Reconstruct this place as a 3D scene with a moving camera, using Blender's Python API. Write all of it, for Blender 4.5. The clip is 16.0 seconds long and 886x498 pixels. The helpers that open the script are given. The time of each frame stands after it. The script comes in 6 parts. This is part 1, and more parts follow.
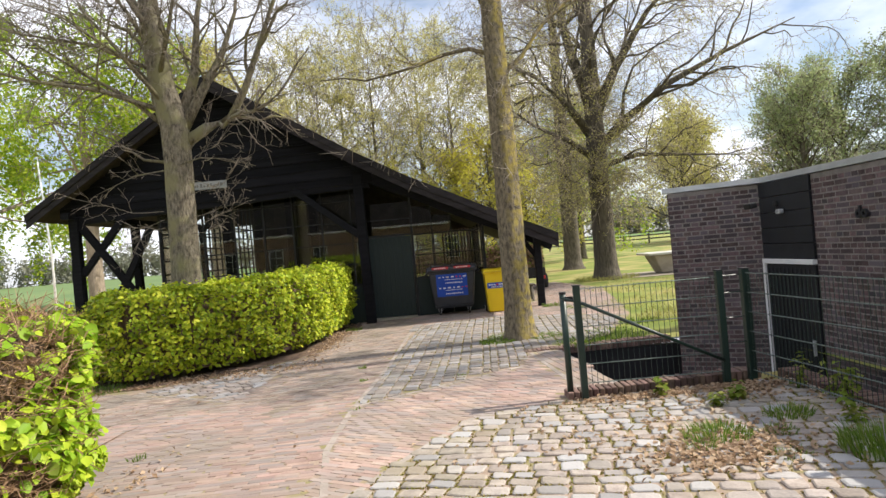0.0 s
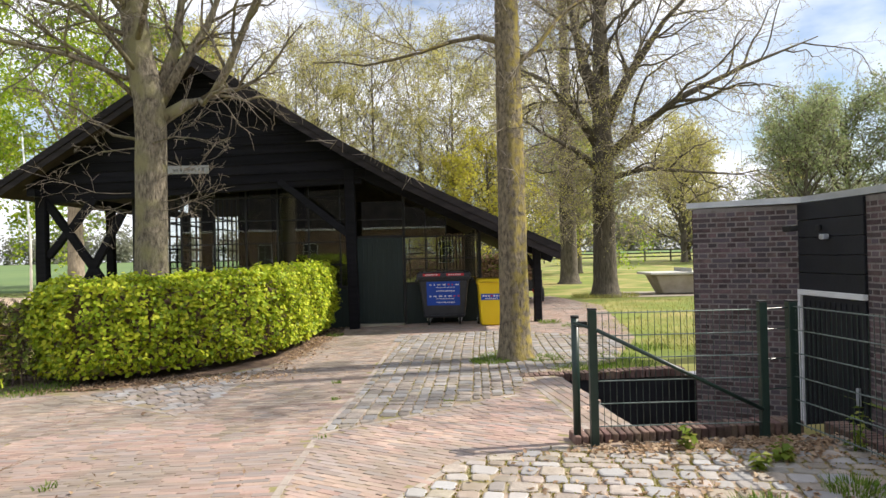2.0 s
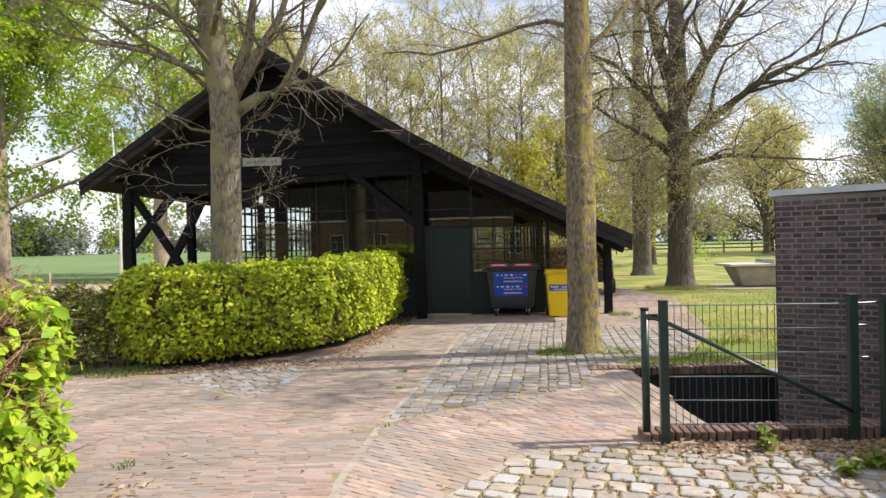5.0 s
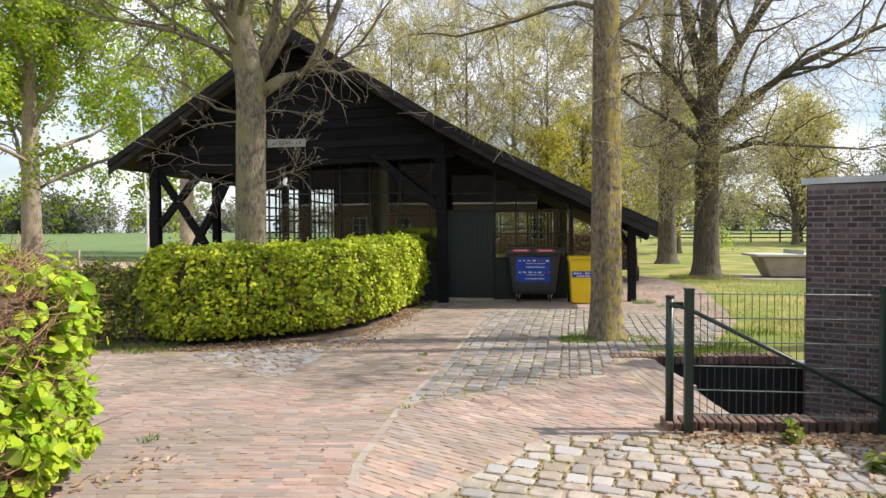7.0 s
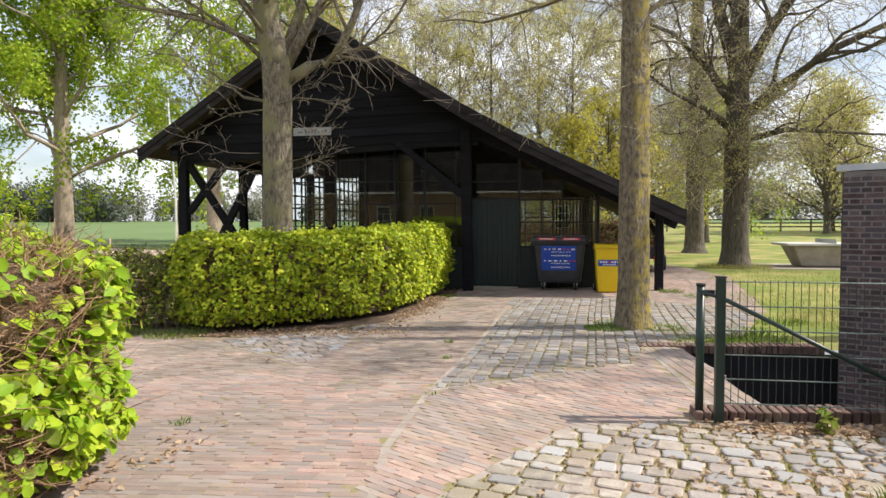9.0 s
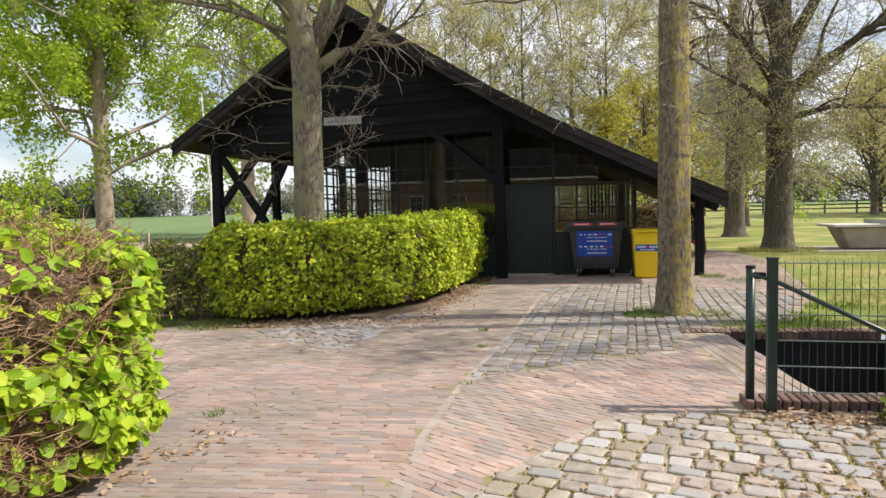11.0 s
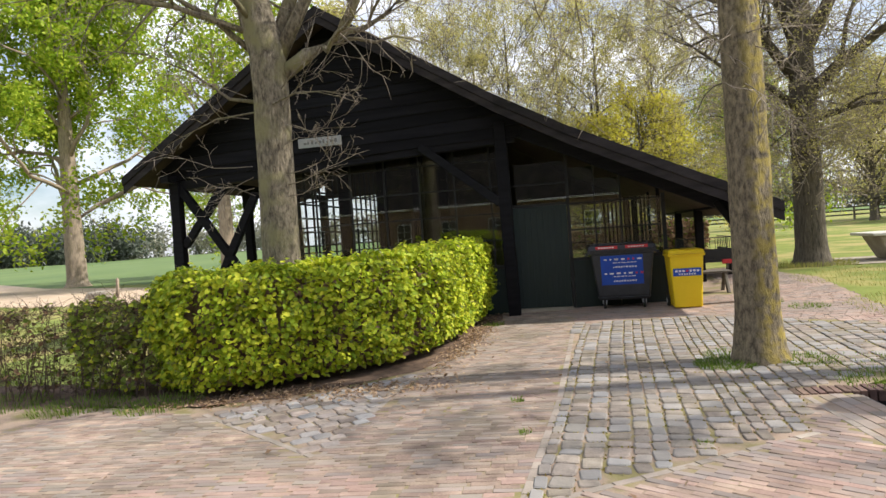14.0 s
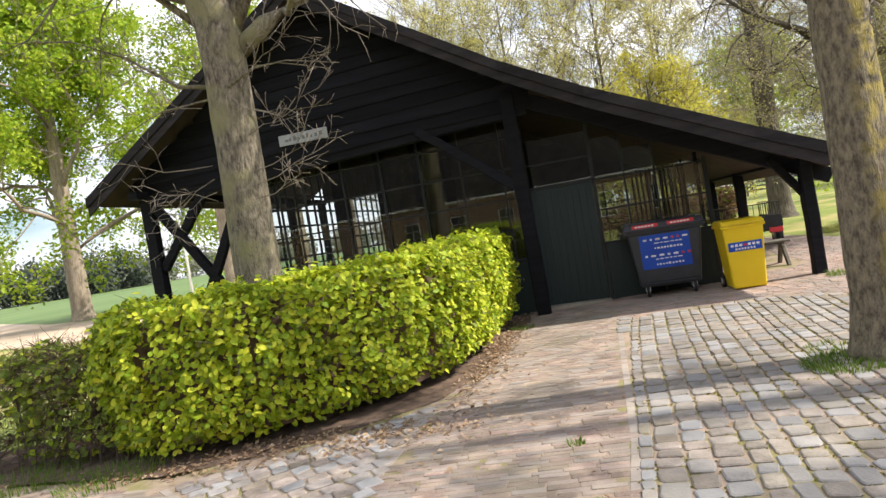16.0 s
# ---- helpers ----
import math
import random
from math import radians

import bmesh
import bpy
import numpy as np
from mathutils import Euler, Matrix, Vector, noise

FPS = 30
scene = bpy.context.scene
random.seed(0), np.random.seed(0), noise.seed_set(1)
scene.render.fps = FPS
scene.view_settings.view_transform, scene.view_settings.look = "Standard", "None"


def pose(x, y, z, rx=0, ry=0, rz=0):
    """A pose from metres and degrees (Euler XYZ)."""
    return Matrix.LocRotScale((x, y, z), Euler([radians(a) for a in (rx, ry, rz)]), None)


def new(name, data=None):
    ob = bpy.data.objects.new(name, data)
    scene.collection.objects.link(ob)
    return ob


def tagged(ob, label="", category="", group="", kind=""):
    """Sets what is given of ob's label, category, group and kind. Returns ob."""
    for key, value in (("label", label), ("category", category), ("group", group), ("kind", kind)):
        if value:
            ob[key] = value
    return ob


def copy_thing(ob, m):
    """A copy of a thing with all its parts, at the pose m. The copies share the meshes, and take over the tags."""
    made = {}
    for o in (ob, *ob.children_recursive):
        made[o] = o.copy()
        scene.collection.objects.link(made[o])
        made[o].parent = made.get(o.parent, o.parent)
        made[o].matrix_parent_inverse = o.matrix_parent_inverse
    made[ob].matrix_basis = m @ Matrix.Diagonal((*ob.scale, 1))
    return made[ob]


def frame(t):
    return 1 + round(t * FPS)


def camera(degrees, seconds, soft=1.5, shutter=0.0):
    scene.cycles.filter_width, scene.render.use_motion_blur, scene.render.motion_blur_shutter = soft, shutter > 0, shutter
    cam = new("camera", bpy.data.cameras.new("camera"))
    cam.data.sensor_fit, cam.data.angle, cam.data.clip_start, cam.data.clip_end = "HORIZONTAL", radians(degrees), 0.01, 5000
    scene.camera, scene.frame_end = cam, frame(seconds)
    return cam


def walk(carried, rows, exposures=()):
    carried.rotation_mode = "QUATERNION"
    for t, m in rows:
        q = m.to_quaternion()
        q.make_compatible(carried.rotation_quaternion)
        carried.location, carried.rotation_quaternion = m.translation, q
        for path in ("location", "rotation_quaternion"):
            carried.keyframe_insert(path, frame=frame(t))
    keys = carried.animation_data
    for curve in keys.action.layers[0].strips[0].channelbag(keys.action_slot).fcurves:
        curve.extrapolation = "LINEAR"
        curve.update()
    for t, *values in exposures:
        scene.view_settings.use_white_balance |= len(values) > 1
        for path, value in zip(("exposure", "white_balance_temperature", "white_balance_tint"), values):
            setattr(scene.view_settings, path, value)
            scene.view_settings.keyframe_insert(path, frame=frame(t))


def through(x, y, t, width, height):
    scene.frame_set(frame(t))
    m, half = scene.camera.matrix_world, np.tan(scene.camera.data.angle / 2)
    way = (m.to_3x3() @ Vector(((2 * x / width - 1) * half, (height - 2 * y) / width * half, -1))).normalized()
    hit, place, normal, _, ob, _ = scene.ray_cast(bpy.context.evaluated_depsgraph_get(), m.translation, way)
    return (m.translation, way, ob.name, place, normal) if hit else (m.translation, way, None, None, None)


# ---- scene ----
cam = camera(68.9, 16.0)
METRES, EYE, TILT, LEAN, TURN = 5.4, 1.62, -0.97, 0.0, 0.0
ROWS = [
    (0.0, 0.0, 0.0, 0.0, 0.09, 1.06, 5.02),
    (0.5, 0.0124, 0.064, 0.0032, -0.01, 1.15, 5.71),
    (1.0, 0.0075, 0.1246, 0.0044, 0.04, 1.41, 5.48),
    (1.5, -0.0, 0.171, 0.0046, -0.27, 1.55, 2.39),
    (2.0, 0.0001, 0.1954, 0.0053, -0.59, 1.48, 1.34),
    (2.5, 0.0071, 0.2061, 0.0068, -0.19, 1.38, 1.47),
    (3.0, 0.0132, 0.2117, 0.0066, 1.22, 1.16, 2.47),
    (3.5, 0.012, 0.2123, 0.0057, 2.84, 1.12, 3.01),
    (4.0, 0.0103, 0.2114, 0.0049, 4.18, 1.12, 2.43),
    (6.5, 0.0086, 0.2166, 0.0013, 6.73, -0.25, 0.09),
    (7.0, 0.007, 0.2189, 0.0007, 7.52, -0.57, 0.05),
    (7.5, 0.0046, 0.2208, -0.0005, 8.16, -0.86, 0.03),
    (8.0, 0.0021, 0.2211, -0.0014, 8.63, -1.09, -0.04),
    (8.5, 0.0012, 0.2195, -0.0015, 9.0, -1.29, -0.1),
    (11.0, -0.0054, 0.2513, -0.009, 12.49, -2.49, 1.03),
    (11.5, -0.0396, 0.2951, -0.0052, 12.64, -2.54, 1.24),
    (12.0, -0.06, 0.3487, -0.008, 12.36, -2.67, 1.33),
    (12.5, -0.0753, 0.4179, -0.0007, 12.12, -2.29, 1.43),
    (13.0, -0.0953, 0.4849, -0.0001, 11.68, -2.01, 1.87),
    (13.5, -0.1139, 0.5558, 0.0022, 10.45, -1.52, 3.48),
    (14.0, -0.1351, 0.6309, 0.0077, 11.33, -0.15, 3.93),
    (14.5, -0.1662, 0.7049, 0.0014, 13.65, 0.49, 4.06),
    (15.0, -0.1867, 0.7851, 0.0073, 14.69, 0.14, 8.01),
    (15.5, -0.1937, 0.8643, 0.0085, 14.72, 0.21, 9.67),
    (16.0, -0.1967, 0.9382, 0.0057, 12.36, -0.26, 9.26),
]
walk(cam, [(t, pose(0, 0, EYE, TILT, LEAN, TURN) @ pose(METRES * x, METRES * y, METRES * z, 90 + pitch, roll, yaw)) for t, x, y, z, yaw, pitch, roll in ROWS],
     exposures=[(0.0, 0.42), (4.0, 0.46), (8.5, 0.37), (11.0, 0.31), (12.5, 0.17), (13.5, 0.23), (14.5, 0.43), (16.0, 0.62)])
from mathutils.geometry import tessellate_polygon

# ---- world and sun ----
SUN_EL, SUN_AZ = radians(46), radians(3)      # height; turn from +x towards +y
world = bpy.data.worlds.new("sky")
scene.world = world
world.use_nodes = True
wn, wl = world.node_tree.nodes, world.node_tree.links
wn.clear()
sky = wn.new("ShaderNodeTexSky")
sky.sky_type, sky.sun_disc = "NISHITA", False
sky.sun_elevation, sky.sun_rotation = SUN_EL, radians(90) - SUN_AZ
sky.air_density, sky.dust_density = 1.0, 1.5
# broken white cloud over the blue
tc = wn.new("ShaderNodeTexCoord")
mp = wn.new("ShaderNodeMapping")
mp.inputs["Scale"].default_value = (1.6, 1.6, 4.0)
cloud = wn.new("ShaderNodeTexNoise")
cloud.inputs["Scale"].default_value, cloud.inputs["Detail"].default_value, cloud.inputs["Roughness"].default_value = 1.7, 6.0, 0.55
ramp = wn.new("ShaderNodeValToRGB")
ramp.color_ramp.elements[0].position, ramp.color_ramp.elements[1].position = 0.36, 0.60
mixc = wn.new("ShaderNodeMix")
mixc.data_type = "RGBA"
mixc.inputs["B"].default_value = (8.7, 8.8, 9.6, 1)
bg = wn.new("ShaderNodeBackground")
bg.inputs["Strength"].default_value = 0.12
wout = wn.new("ShaderNodeOutputWorld")
wl.new(tc.outputs["Generated"], mp.inputs["Vector"])
wl.new(mp.outputs["Vector"], cloud.inputs["Vector"])
wl.new(cloud.outputs["Fac"], ramp.inputs["Fac"])
wl.new(ramp.outputs["Color"], mixc.inputs["Factor"])
wl.new(sky.outputs["Color"], mixc.inputs["A"])
wl.new(mixc.outputs["Result"], bg.inputs["Color"])
wl.new(bg.outputs["Background"], wout.inputs["Surface"])
sun = new("sun", bpy.data.lights.new("sun", "SUN"))
sun.data.energy, sun.data.angle, sun.data.color = 5.0, radians(0.53), (1.0, 0.93, 0.82)
sd = Vector((math.cos(SUN_EL) * math.cos(SUN_AZ), math.cos(SUN_EL) * math.sin(SUN_AZ), math.sin(SUN_EL)))
sun.matrix_world = Matrix.Translation(sd * 60) @ sd.to_track_quat("Z", "Y").to_matrix().to_4x4()

# ---- materials ----
rng = random.Random(7)


def mat(name, c1, c2, scale=6.0, rough=0.8, bump=0.15, fine=60.0, metal=0.0, stretch=(1, 1, 1), vary=0.0, island=0.0, spec=0.4, c3=None, c3_scale=1.2, c3_at=0.62, alt=None, lo=0.5, hi=0.95, c3_side=None):
    """Two-scale noise colour with relief. vary: brightness by object; island: by loose piece; c3: patches of wear."""
    m = bpy.data.materials.new(name)
    m.use_nodes = True
    n, l = m.node_tree.nodes, m.node_tree.links
    b = n["Principled BSDF"]
    co, ma = n.new("ShaderNodeTexCoord"), n.new("ShaderNodeMapping")
    ma.inputs["Scale"].default_value = stretch
    geo = n.new("ShaderNodeNewGeometry")
    l.new(geo.outputs["Position"], ma.inputs["Vector"])
    n1, n2 = n.new("ShaderNodeTexNoise"), n.new("ShaderNodeTexNoise")
    n1.inputs["Scale"].default_value, n1.inputs["Detail"].default_value = scale, 5
    n2.inputs["Scale"].default_value, n2.inputs["Detail"].default_value = fine, 4
    l.new(ma.outputs["Vector"], n1.inputs["Vector"])
    l.new(ma.outputs["Vector"], n2.inputs["Vector"])
    add = n.new("ShaderNodeMath")
    add.operation = "MULTIPLY_ADD"
    add.inputs[1].default_value = 0.45
    l.new(n2.outputs["Fac"], add.inputs[0])
    l.new(n1.outputs["Fac"], add.inputs[2])
    rp = n.new("ShaderNodeMapRange")
    rp.inputs["From Min"].default_value, rp.inputs["From Max"].default_value = lo, hi
    l.new(add.outputs[0], rp.inputs["Value"])
    mx = n.new("ShaderNodeMix")
    mx.data_type = "RGBA"
    mx.inputs["A"].default_value, mx.inputs["B"].default_value = (*c1, 1), (*c2, 1)
    l.new(rp.outputs["Result"], mx.inputs["Factor"])
    col = mx.outputs["Result"]
    if c3:
        n3 = n.new("ShaderNodeTexNoise")
        n3.inputs["Scale"].default_value, n3.inputs["Detail"].default_value = c3_scale, 6
        l.new(geo.outputs["Position"], n3.inputs["Vector"])
        r3 = n.new("ShaderNodeMapRange")
        r3.inputs["From Min"].default_value, r3.inputs["From Max"].default_value = c3_at - 0.08, c3_at + 0.08
        l.new(n3.outputs["Fac"], r3.inputs["Value"])
        m3 = n.new("ShaderNodeMix")
        m3.data_type = "RGBA"
        m3.inputs["B"].default_value = (*c3, 1)
        amount3 = r3.outputs["Result"]
        if c3_side:
            dp = n.new("ShaderNodeVectorMath")
            dp.operation = "DOT_PRODUCT"
            dp.inputs[1].default_value = c3_side
            l.new(geo.outputs["Normal"], dp.inputs[0])
            ml = n.new("ShaderNodeMath")
            ml.operation, ml.use_clamp = "MULTIPLY", True
            l.new(dp.outputs["Value"], ml.inputs[0])
            l.new(amount3, ml.inputs[1])
            amount3 = ml.outputs[0]
        l.new(amount3, m3.inputs["Factor"])
        l.new(col, m3.inputs["A"])
        col = m3.outputs["Result"]
    if alt:
        oi = n.new("ShaderNodeObjectInfo")
        ad = n.new("ShaderNodeMath")
        l.new(oi.outputs["Random"], ad.inputs[0])
        l.new(geo.outputs["Random Per Island"], ad.inputs[1])
        wa = n.new("ShaderNodeTexWhiteNoise")
        wa.noise_dimensions = "1D"
        l.new(ad.outputs[0], wa.inputs["W"])
        ra = n.new("ShaderNodeMapRange")
        ra.inputs["From Min"].default_value, ra.inputs["From Max"].default_value = 0.35, 1.0
        l.new(wa.outputs["Value"], ra.inputs["Value"])
        xa = n.new("ShaderNodeMix")
        xa.data_type = "RGBA"
        xa.inputs["B"].default_value = (*alt, 1)
        l.new(ra.outputs["Result"], xa.inputs["Factor"])
        l.new(col, xa.inputs["A"])
        col = xa.outputs["Result"]
    for amount, src in ((vary, "o"), (island, "i")):
        if amount:
            node = n.new("ShaderNodeObjectInfo") if src == "o" else geo
            hs = n.new("ShaderNodeHueSaturation")
            mr = n.new("ShaderNodeMapRange")
            mr.inputs["To Min"].default_value, mr.inputs["To Max"].default_value = 1 - amount, 1 + amount
            l.new(node.outputs["Random" if src == "o" else "Random Per Island"], mr.inputs["Value"])
            l.new(mr.outputs["Result"], hs.inputs["Value"])
            w = n.new("ShaderNodeTexWhiteNoise")
            w.noise_dimensions = "1D"
            l.new(node.outputs["Random" if src == "o" else "Random Per Island"], w.inputs["W"])
            mh = n.new("ShaderNodeMapRange")
            mh.inputs["To Min"].default_value, mh.inputs["To Max"].default_value = 0.5 - amount * 0.06, 0.5 + amount * 0.06
            l.new(w.outputs["Value"], mh.inputs["Value"])
            l.new(mh.outputs["Result"], hs.inputs["Hue"])
            l.new(col, hs.inputs["Color"])
            col = hs.outputs["Color"]
    l.new(col, b.inputs["Base Color"])
    b.inputs["Roughness"].default_value, b.inputs["Metallic"].default_value = rough, metal
    b.inputs["Specular IOR Level"].default_value = spec
    if bump:
        bp = n.new("ShaderNodeBump")
        bp.inputs["Strength"].default_value, bp.inputs["Distance"].default_value = bump, 0.02
        l.new(add.outputs[0], bp.inputs["Height"])
        l.new(bp.outputs["Normal"], b.inputs["Normal"])
    return m


def leaf_mat(name, c1, c2, c3, through=0.45):
    """Leaf: colour by loose leaf, light passing through."""
    m = bpy.data.materials.new(name)
    m.use_nodes = True
    n, l = m.node_tree.nodes, m.node_tree.links
    b = n["Principled BSDF"]
    geo = n.new("ShaderNodeNewGeometry")
    rp = n.new("ShaderNodeValToRGB")
    e = rp.color_ramp.elements
    e[0].color, e[1].color = (*c1, 1), (*c3, 1)
    e.new(0.5).color = (*c2, 1)
    l.new(geo.outputs["Random Per Island"], rp.inputs["Fac"])
    l.new(rp.outputs["Color"], b.inputs["Base Color"])
    b.inputs["Roughness"].default_value = 0.55
    b.inputs["Specular IOR Level"].default_value = 0.3
    tr = n.new("ShaderNodeBsdfTranslucent")
    l.new(rp.outputs["Color"], tr.inputs["Color"])
    ms = n.new("ShaderNodeMixShader")
    ms.inputs["Fac"].default_value = through
    l.new(b.outputs["BSDF"], ms.inputs[1])
    l.new(tr.outputs["BSDF"], ms.inputs[2])
    l.new(ms.outputs["Shader"], n["Material Output"].inputs["Surface"])
    return m


def glass_mat(name):
    m = bpy.data.materials.new(name)
    m.use_nodes = True
    n, l = m.node_tree.nodes, m.node_tree.links
    n.remove(n["Principled BSDF"])
    fr, tr, gl = n.new("ShaderNodeFresnel"), n.new("ShaderNodeBsdfTransparent"), n.new("ShaderNodeBsdfGlossy")
    fr.inputs["IOR"].default_value = 1.85
    tr.inputs["Color"].default_value = (0.82, 0.86, 0.84, 1)
    gl.inputs["Roughness"].default_value = 0.01
    ms = n.new("ShaderNodeMixShader")
    l.new(fr.outputs["Fac"], ms.inputs["Fac"])
    l.new(tr.outputs["BSDF"], ms.inputs[1])
    l.new(gl.outputs["BSDF"], ms.inputs[2])
    l.new(ms.outputs["Shader"], n["Material Output"].inputs["Surface"])
    return m


M_TAR = mat("tarred_wood", (0.0055, 0.0056, 0.0078), (0.0135, 0.0130, 0.0162), 3, 0.75, 0.5, 40, stretch=(0.3, 1, 4), vary=0.35, spec=0.15)
M_BARGE = mat("weathered_tar", (0.014, 0.012, 0.0135), (0.040, 0.034, 0.036), 3, 0.8, 0.5, 40, stretch=(0.5, 1, 3), vary=0.25, spec=0.25)
M_ROOF = mat("tarred_shingle", (0.010, 0.009, 0.010), (0.027, 0.023, 0.024), 2, 0.9, 0.5, 30, vary=0.2, spec=0.2, c3=(0.03, 0.036, 0.018), c3_at=0.66)
M_SOFFIT = mat("brown_underboard", (0.030, 0.019, 0.014), (0.065, 0.042, 0.029), 3, 0.85, 0.3, 30)
M_DOOR = mat("dark_green_paint", (0.010, 0.020, 0.019), (0.016, 0.029, 0.027), 3, 0.5, 0.12, 40, stretch=(6, 1, 0.5), spec=0.4)
M_GLASS = glass_mat("window_glass")
M_STEEL = mat("dark_steel", (0.012, 0.013, 0.014), (0.02, 0.02, 0.02), 8, 0.5, 0.05)
M_GREENPOST = mat("green_coated_steel", (0.010, 0.026, 0.021), (0.018, 0.040, 0.031), 6, 0.38, 0.06, 60, spec=0.5)
M_WIRE = mat("galvanised_wire", (0.10, 0.14, 0.12), (0.22, 0.25, 0.23), 10, 0.4, 0.0, metal=0.6)
M_BRICK = mat("wall_brick", (0.068, 0.046, 0.047), (0.150, 0.100, 0.096), 9, 0.9, 0.5, 70, vary=0.42, alt=(0.088, 0.074, 0.084))
M_MORTAR = mat("mortar", (0.150, 0.134, 0.122), (0.25, 0.226, 0.208), 8, 0.95, 0.5, 80)
M_PAVER = mat("clay_paver", (0.268, 0.183, 0.147), (0.440, 0.325, 0.264), 3, 0.88, 0.35, 60, vary=0.16, island=0.16, c3=(0.24, 0.195, 0.16), c3_scale=0.6, c3_at=0.54, alt=(0.265, 0.228, 0.208))
M_PAVER_WORN = mat("weathered_paver", (0.165, 0.118, 0.096), (0.335, 0.253, 0.203), 5, 0.9, 0.5, 60, vary=0.2, island=0.2, c3=(0.165, 0.135, 0.105), c3_scale=0.9, c3_at=0.56, alt=(0.235, 0.203, 0.178))
M_COBBLE = mat("granite_sett", (0.238, 0.205, 0.174), (0.405, 0.352, 0.300), 9, 0.88, 0.55, 55, vary=0.2, island=0.2, alt=(0.33, 0.325, 0.322), spec=0.25, c3=(0.26, 0.22, 0.165), c3_scale=1.4, c3_at=0.6)
M_BED = mat("sand_joint", (0.26, 0.195, 0.145), (0.37, 0.285, 0.22), 5, 1.0, 0.6, 60, c3=(0.23, 0.205, 0.09), c3_scale=2.4, c3_at=0.54)
# earth; also the hedge cores, whose dark colour stands for inner shade
M_SOIL_CORE = mat("leaf_mould_and_hedge_core", (0.085, 0.056, 0.042), (0.20, 0.135, 0.095), 9, 1.0, 0.8, 50)
M_GRASS = mat("lawn", (0.12, 0.165, 0.027), (0.225, 0.255, 0.05), 0.9, 0.95, 0.8, 14, c3=(0.33, 0.28, 0.105), c3_scale=0.45, c3_at=0.55)
M_FIELD = mat("young_crop", (0.085, 0.145, 0.045), (0.14, 0.20, 0.062), 0.1, 0.95, 0.4, 4, stretch=(1, 0.2, 1))
M_SAND = mat("sand_path", (0.42, 0.32, 0.23), (0.56, 0.44, 0.33), 1.2, 0.95, 0.3, 25)
M_BARK = mat("bark", (0.070, 0.057, 0.042), (0.285, 0.245, 0.18), 13, 0.95, 1.0, 44, stretch=(2.0, 2.0, 0.75), c3=(0.235, 0.215, 0.115), c3_scale=2.6, c3_at=0.57, lo=0.52, hi=0.90)
M_BARK_LICHEN = mat("lichen_bark", (0.070, 0.057, 0.040), (0.255, 0.21, 0.14), 13, 0.95, 1.0, 44, stretch=(2.0, 2.0, 0.85), c3=(0.33, 0.26, 0.055), c3_scale=8.0, c3_at=0.50, lo=0.52, hi=0.90, c3_side=(0.8, -0.42, -0.15))
M_BARK_DARK = mat("dark_bark", (0.045, 0.038, 0.030), (0.165, 0.14, 0.105), 7, 0.95, 1.0, 24, stretch=(3, 3, 0.5))
M_BARK_PALE = mat("pale_bark", (0.20, 0.16, 0.12), (0.40, 0.33, 0.26), 5, 0.95, 0.8, 26, stretch=(3, 3, 0.55))
M_TWIG = mat("twig", (0.17, 0.14, 0.11), (0.34, 0.29, 0.23), 8, 0.9, 0.2, 60)
M_BIN = mat("anthracite_plastic", (0.030, 0.032, 0.038), (0.045, 0.047, 0.054), 6, 0.45, 0.06, 90)
M_YELLOW = mat("yellow_plastic", (0.72, 0.50, 0.010), (0.80, 0.57, 0.016), 3, 0.42, 0.05, 90)
M_BLUE = mat("blue_sticker", (0.006, 0.055, 0.36), (0.010, 0.075, 0.44), 3, 0.4, 0.0)
M_RED = mat("red_sticker", (0.55, 0.03, 0.04), (0.65, 0.05, 0.05), 3, 0.5, 0.0)
M_WHITE = mat("white_print", (0.70, 0.71, 0.72), (0.80, 0.80, 0.80), 3, 0.6, 0.0)
M_SIGN = mat("pale_sign", (0.34, 0.35, 0.36), (0.45, 0.45, 0.45), 6, 0.6, 0.05)
M_INK = mat("sign_ink", (0.14, 0.14, 0.145), (0.20, 0.20, 0.20), 6, 0.7, 0.0)
M_KERB = mat("kerb_brick", (0.105, 0.066, 0.055), (0.20, 0.13, 0.105), 9, 0.9, 0.5, 70, vary=0.3)
M_RUBBER = mat("rubber", (0.02, 0.02, 0.02), (0.035, 0.035, 0.035), 12, 0.8, 0.1)
M_CONC = mat("concrete", (0.27, 0.235, 0.185), (0.40, 0.355, 0.29), 3, 0.9, 0.3, 50)
M_TOPC = mat("pale_table_top", (0.48, 0.47, 0.44), (0.60, 0.58, 0.55), 3, 0.6, 0.05)
M_ZINC = mat("zinc_trim", (0.46, 0.48, 0.51), (0.60, 0.62, 0.65), 4, 0.4, 0.05, metal=0.5)
# black boards; also colours the far pit wall, standing for shade there
M_BLACKWOOD_PITSHADE = mat("black_boards_and_pit_shade", (0.008, 0.009, 0.012), (0.016, 0.017, 0.021), 4, 0.6, 0.2, 40)
M_WHITEPAINT = mat("white_paint", (0.66, 0.66, 0.65), (0.78, 0.78, 0.77), 5, 0.5, 0.05)
M_GREYWOOD = mat("weathered_wood", (0.085, 0.075, 0.062), (0.18, 0.16, 0.13), 4, 0.9, 0.4, 40)
M_INNER = mat("inner_boards", (0.032, 0.025, 0.019), (0.066, 0.052, 0.039), 3, 0.85, 0.2, 30)
L_BEECH = leaf_mat("beech_leaf", (0.22, 0.34, 0.018), (0.43, 0.52, 0.028), (0.68, 0.68, 0.055), 0.36)
L_FRESH = leaf_mat("fresh_leaf", (0.21, 0.37, 0.02), (0.36, 0.51, 0.03), (0.53, 0.60, 0.05), 0.40)
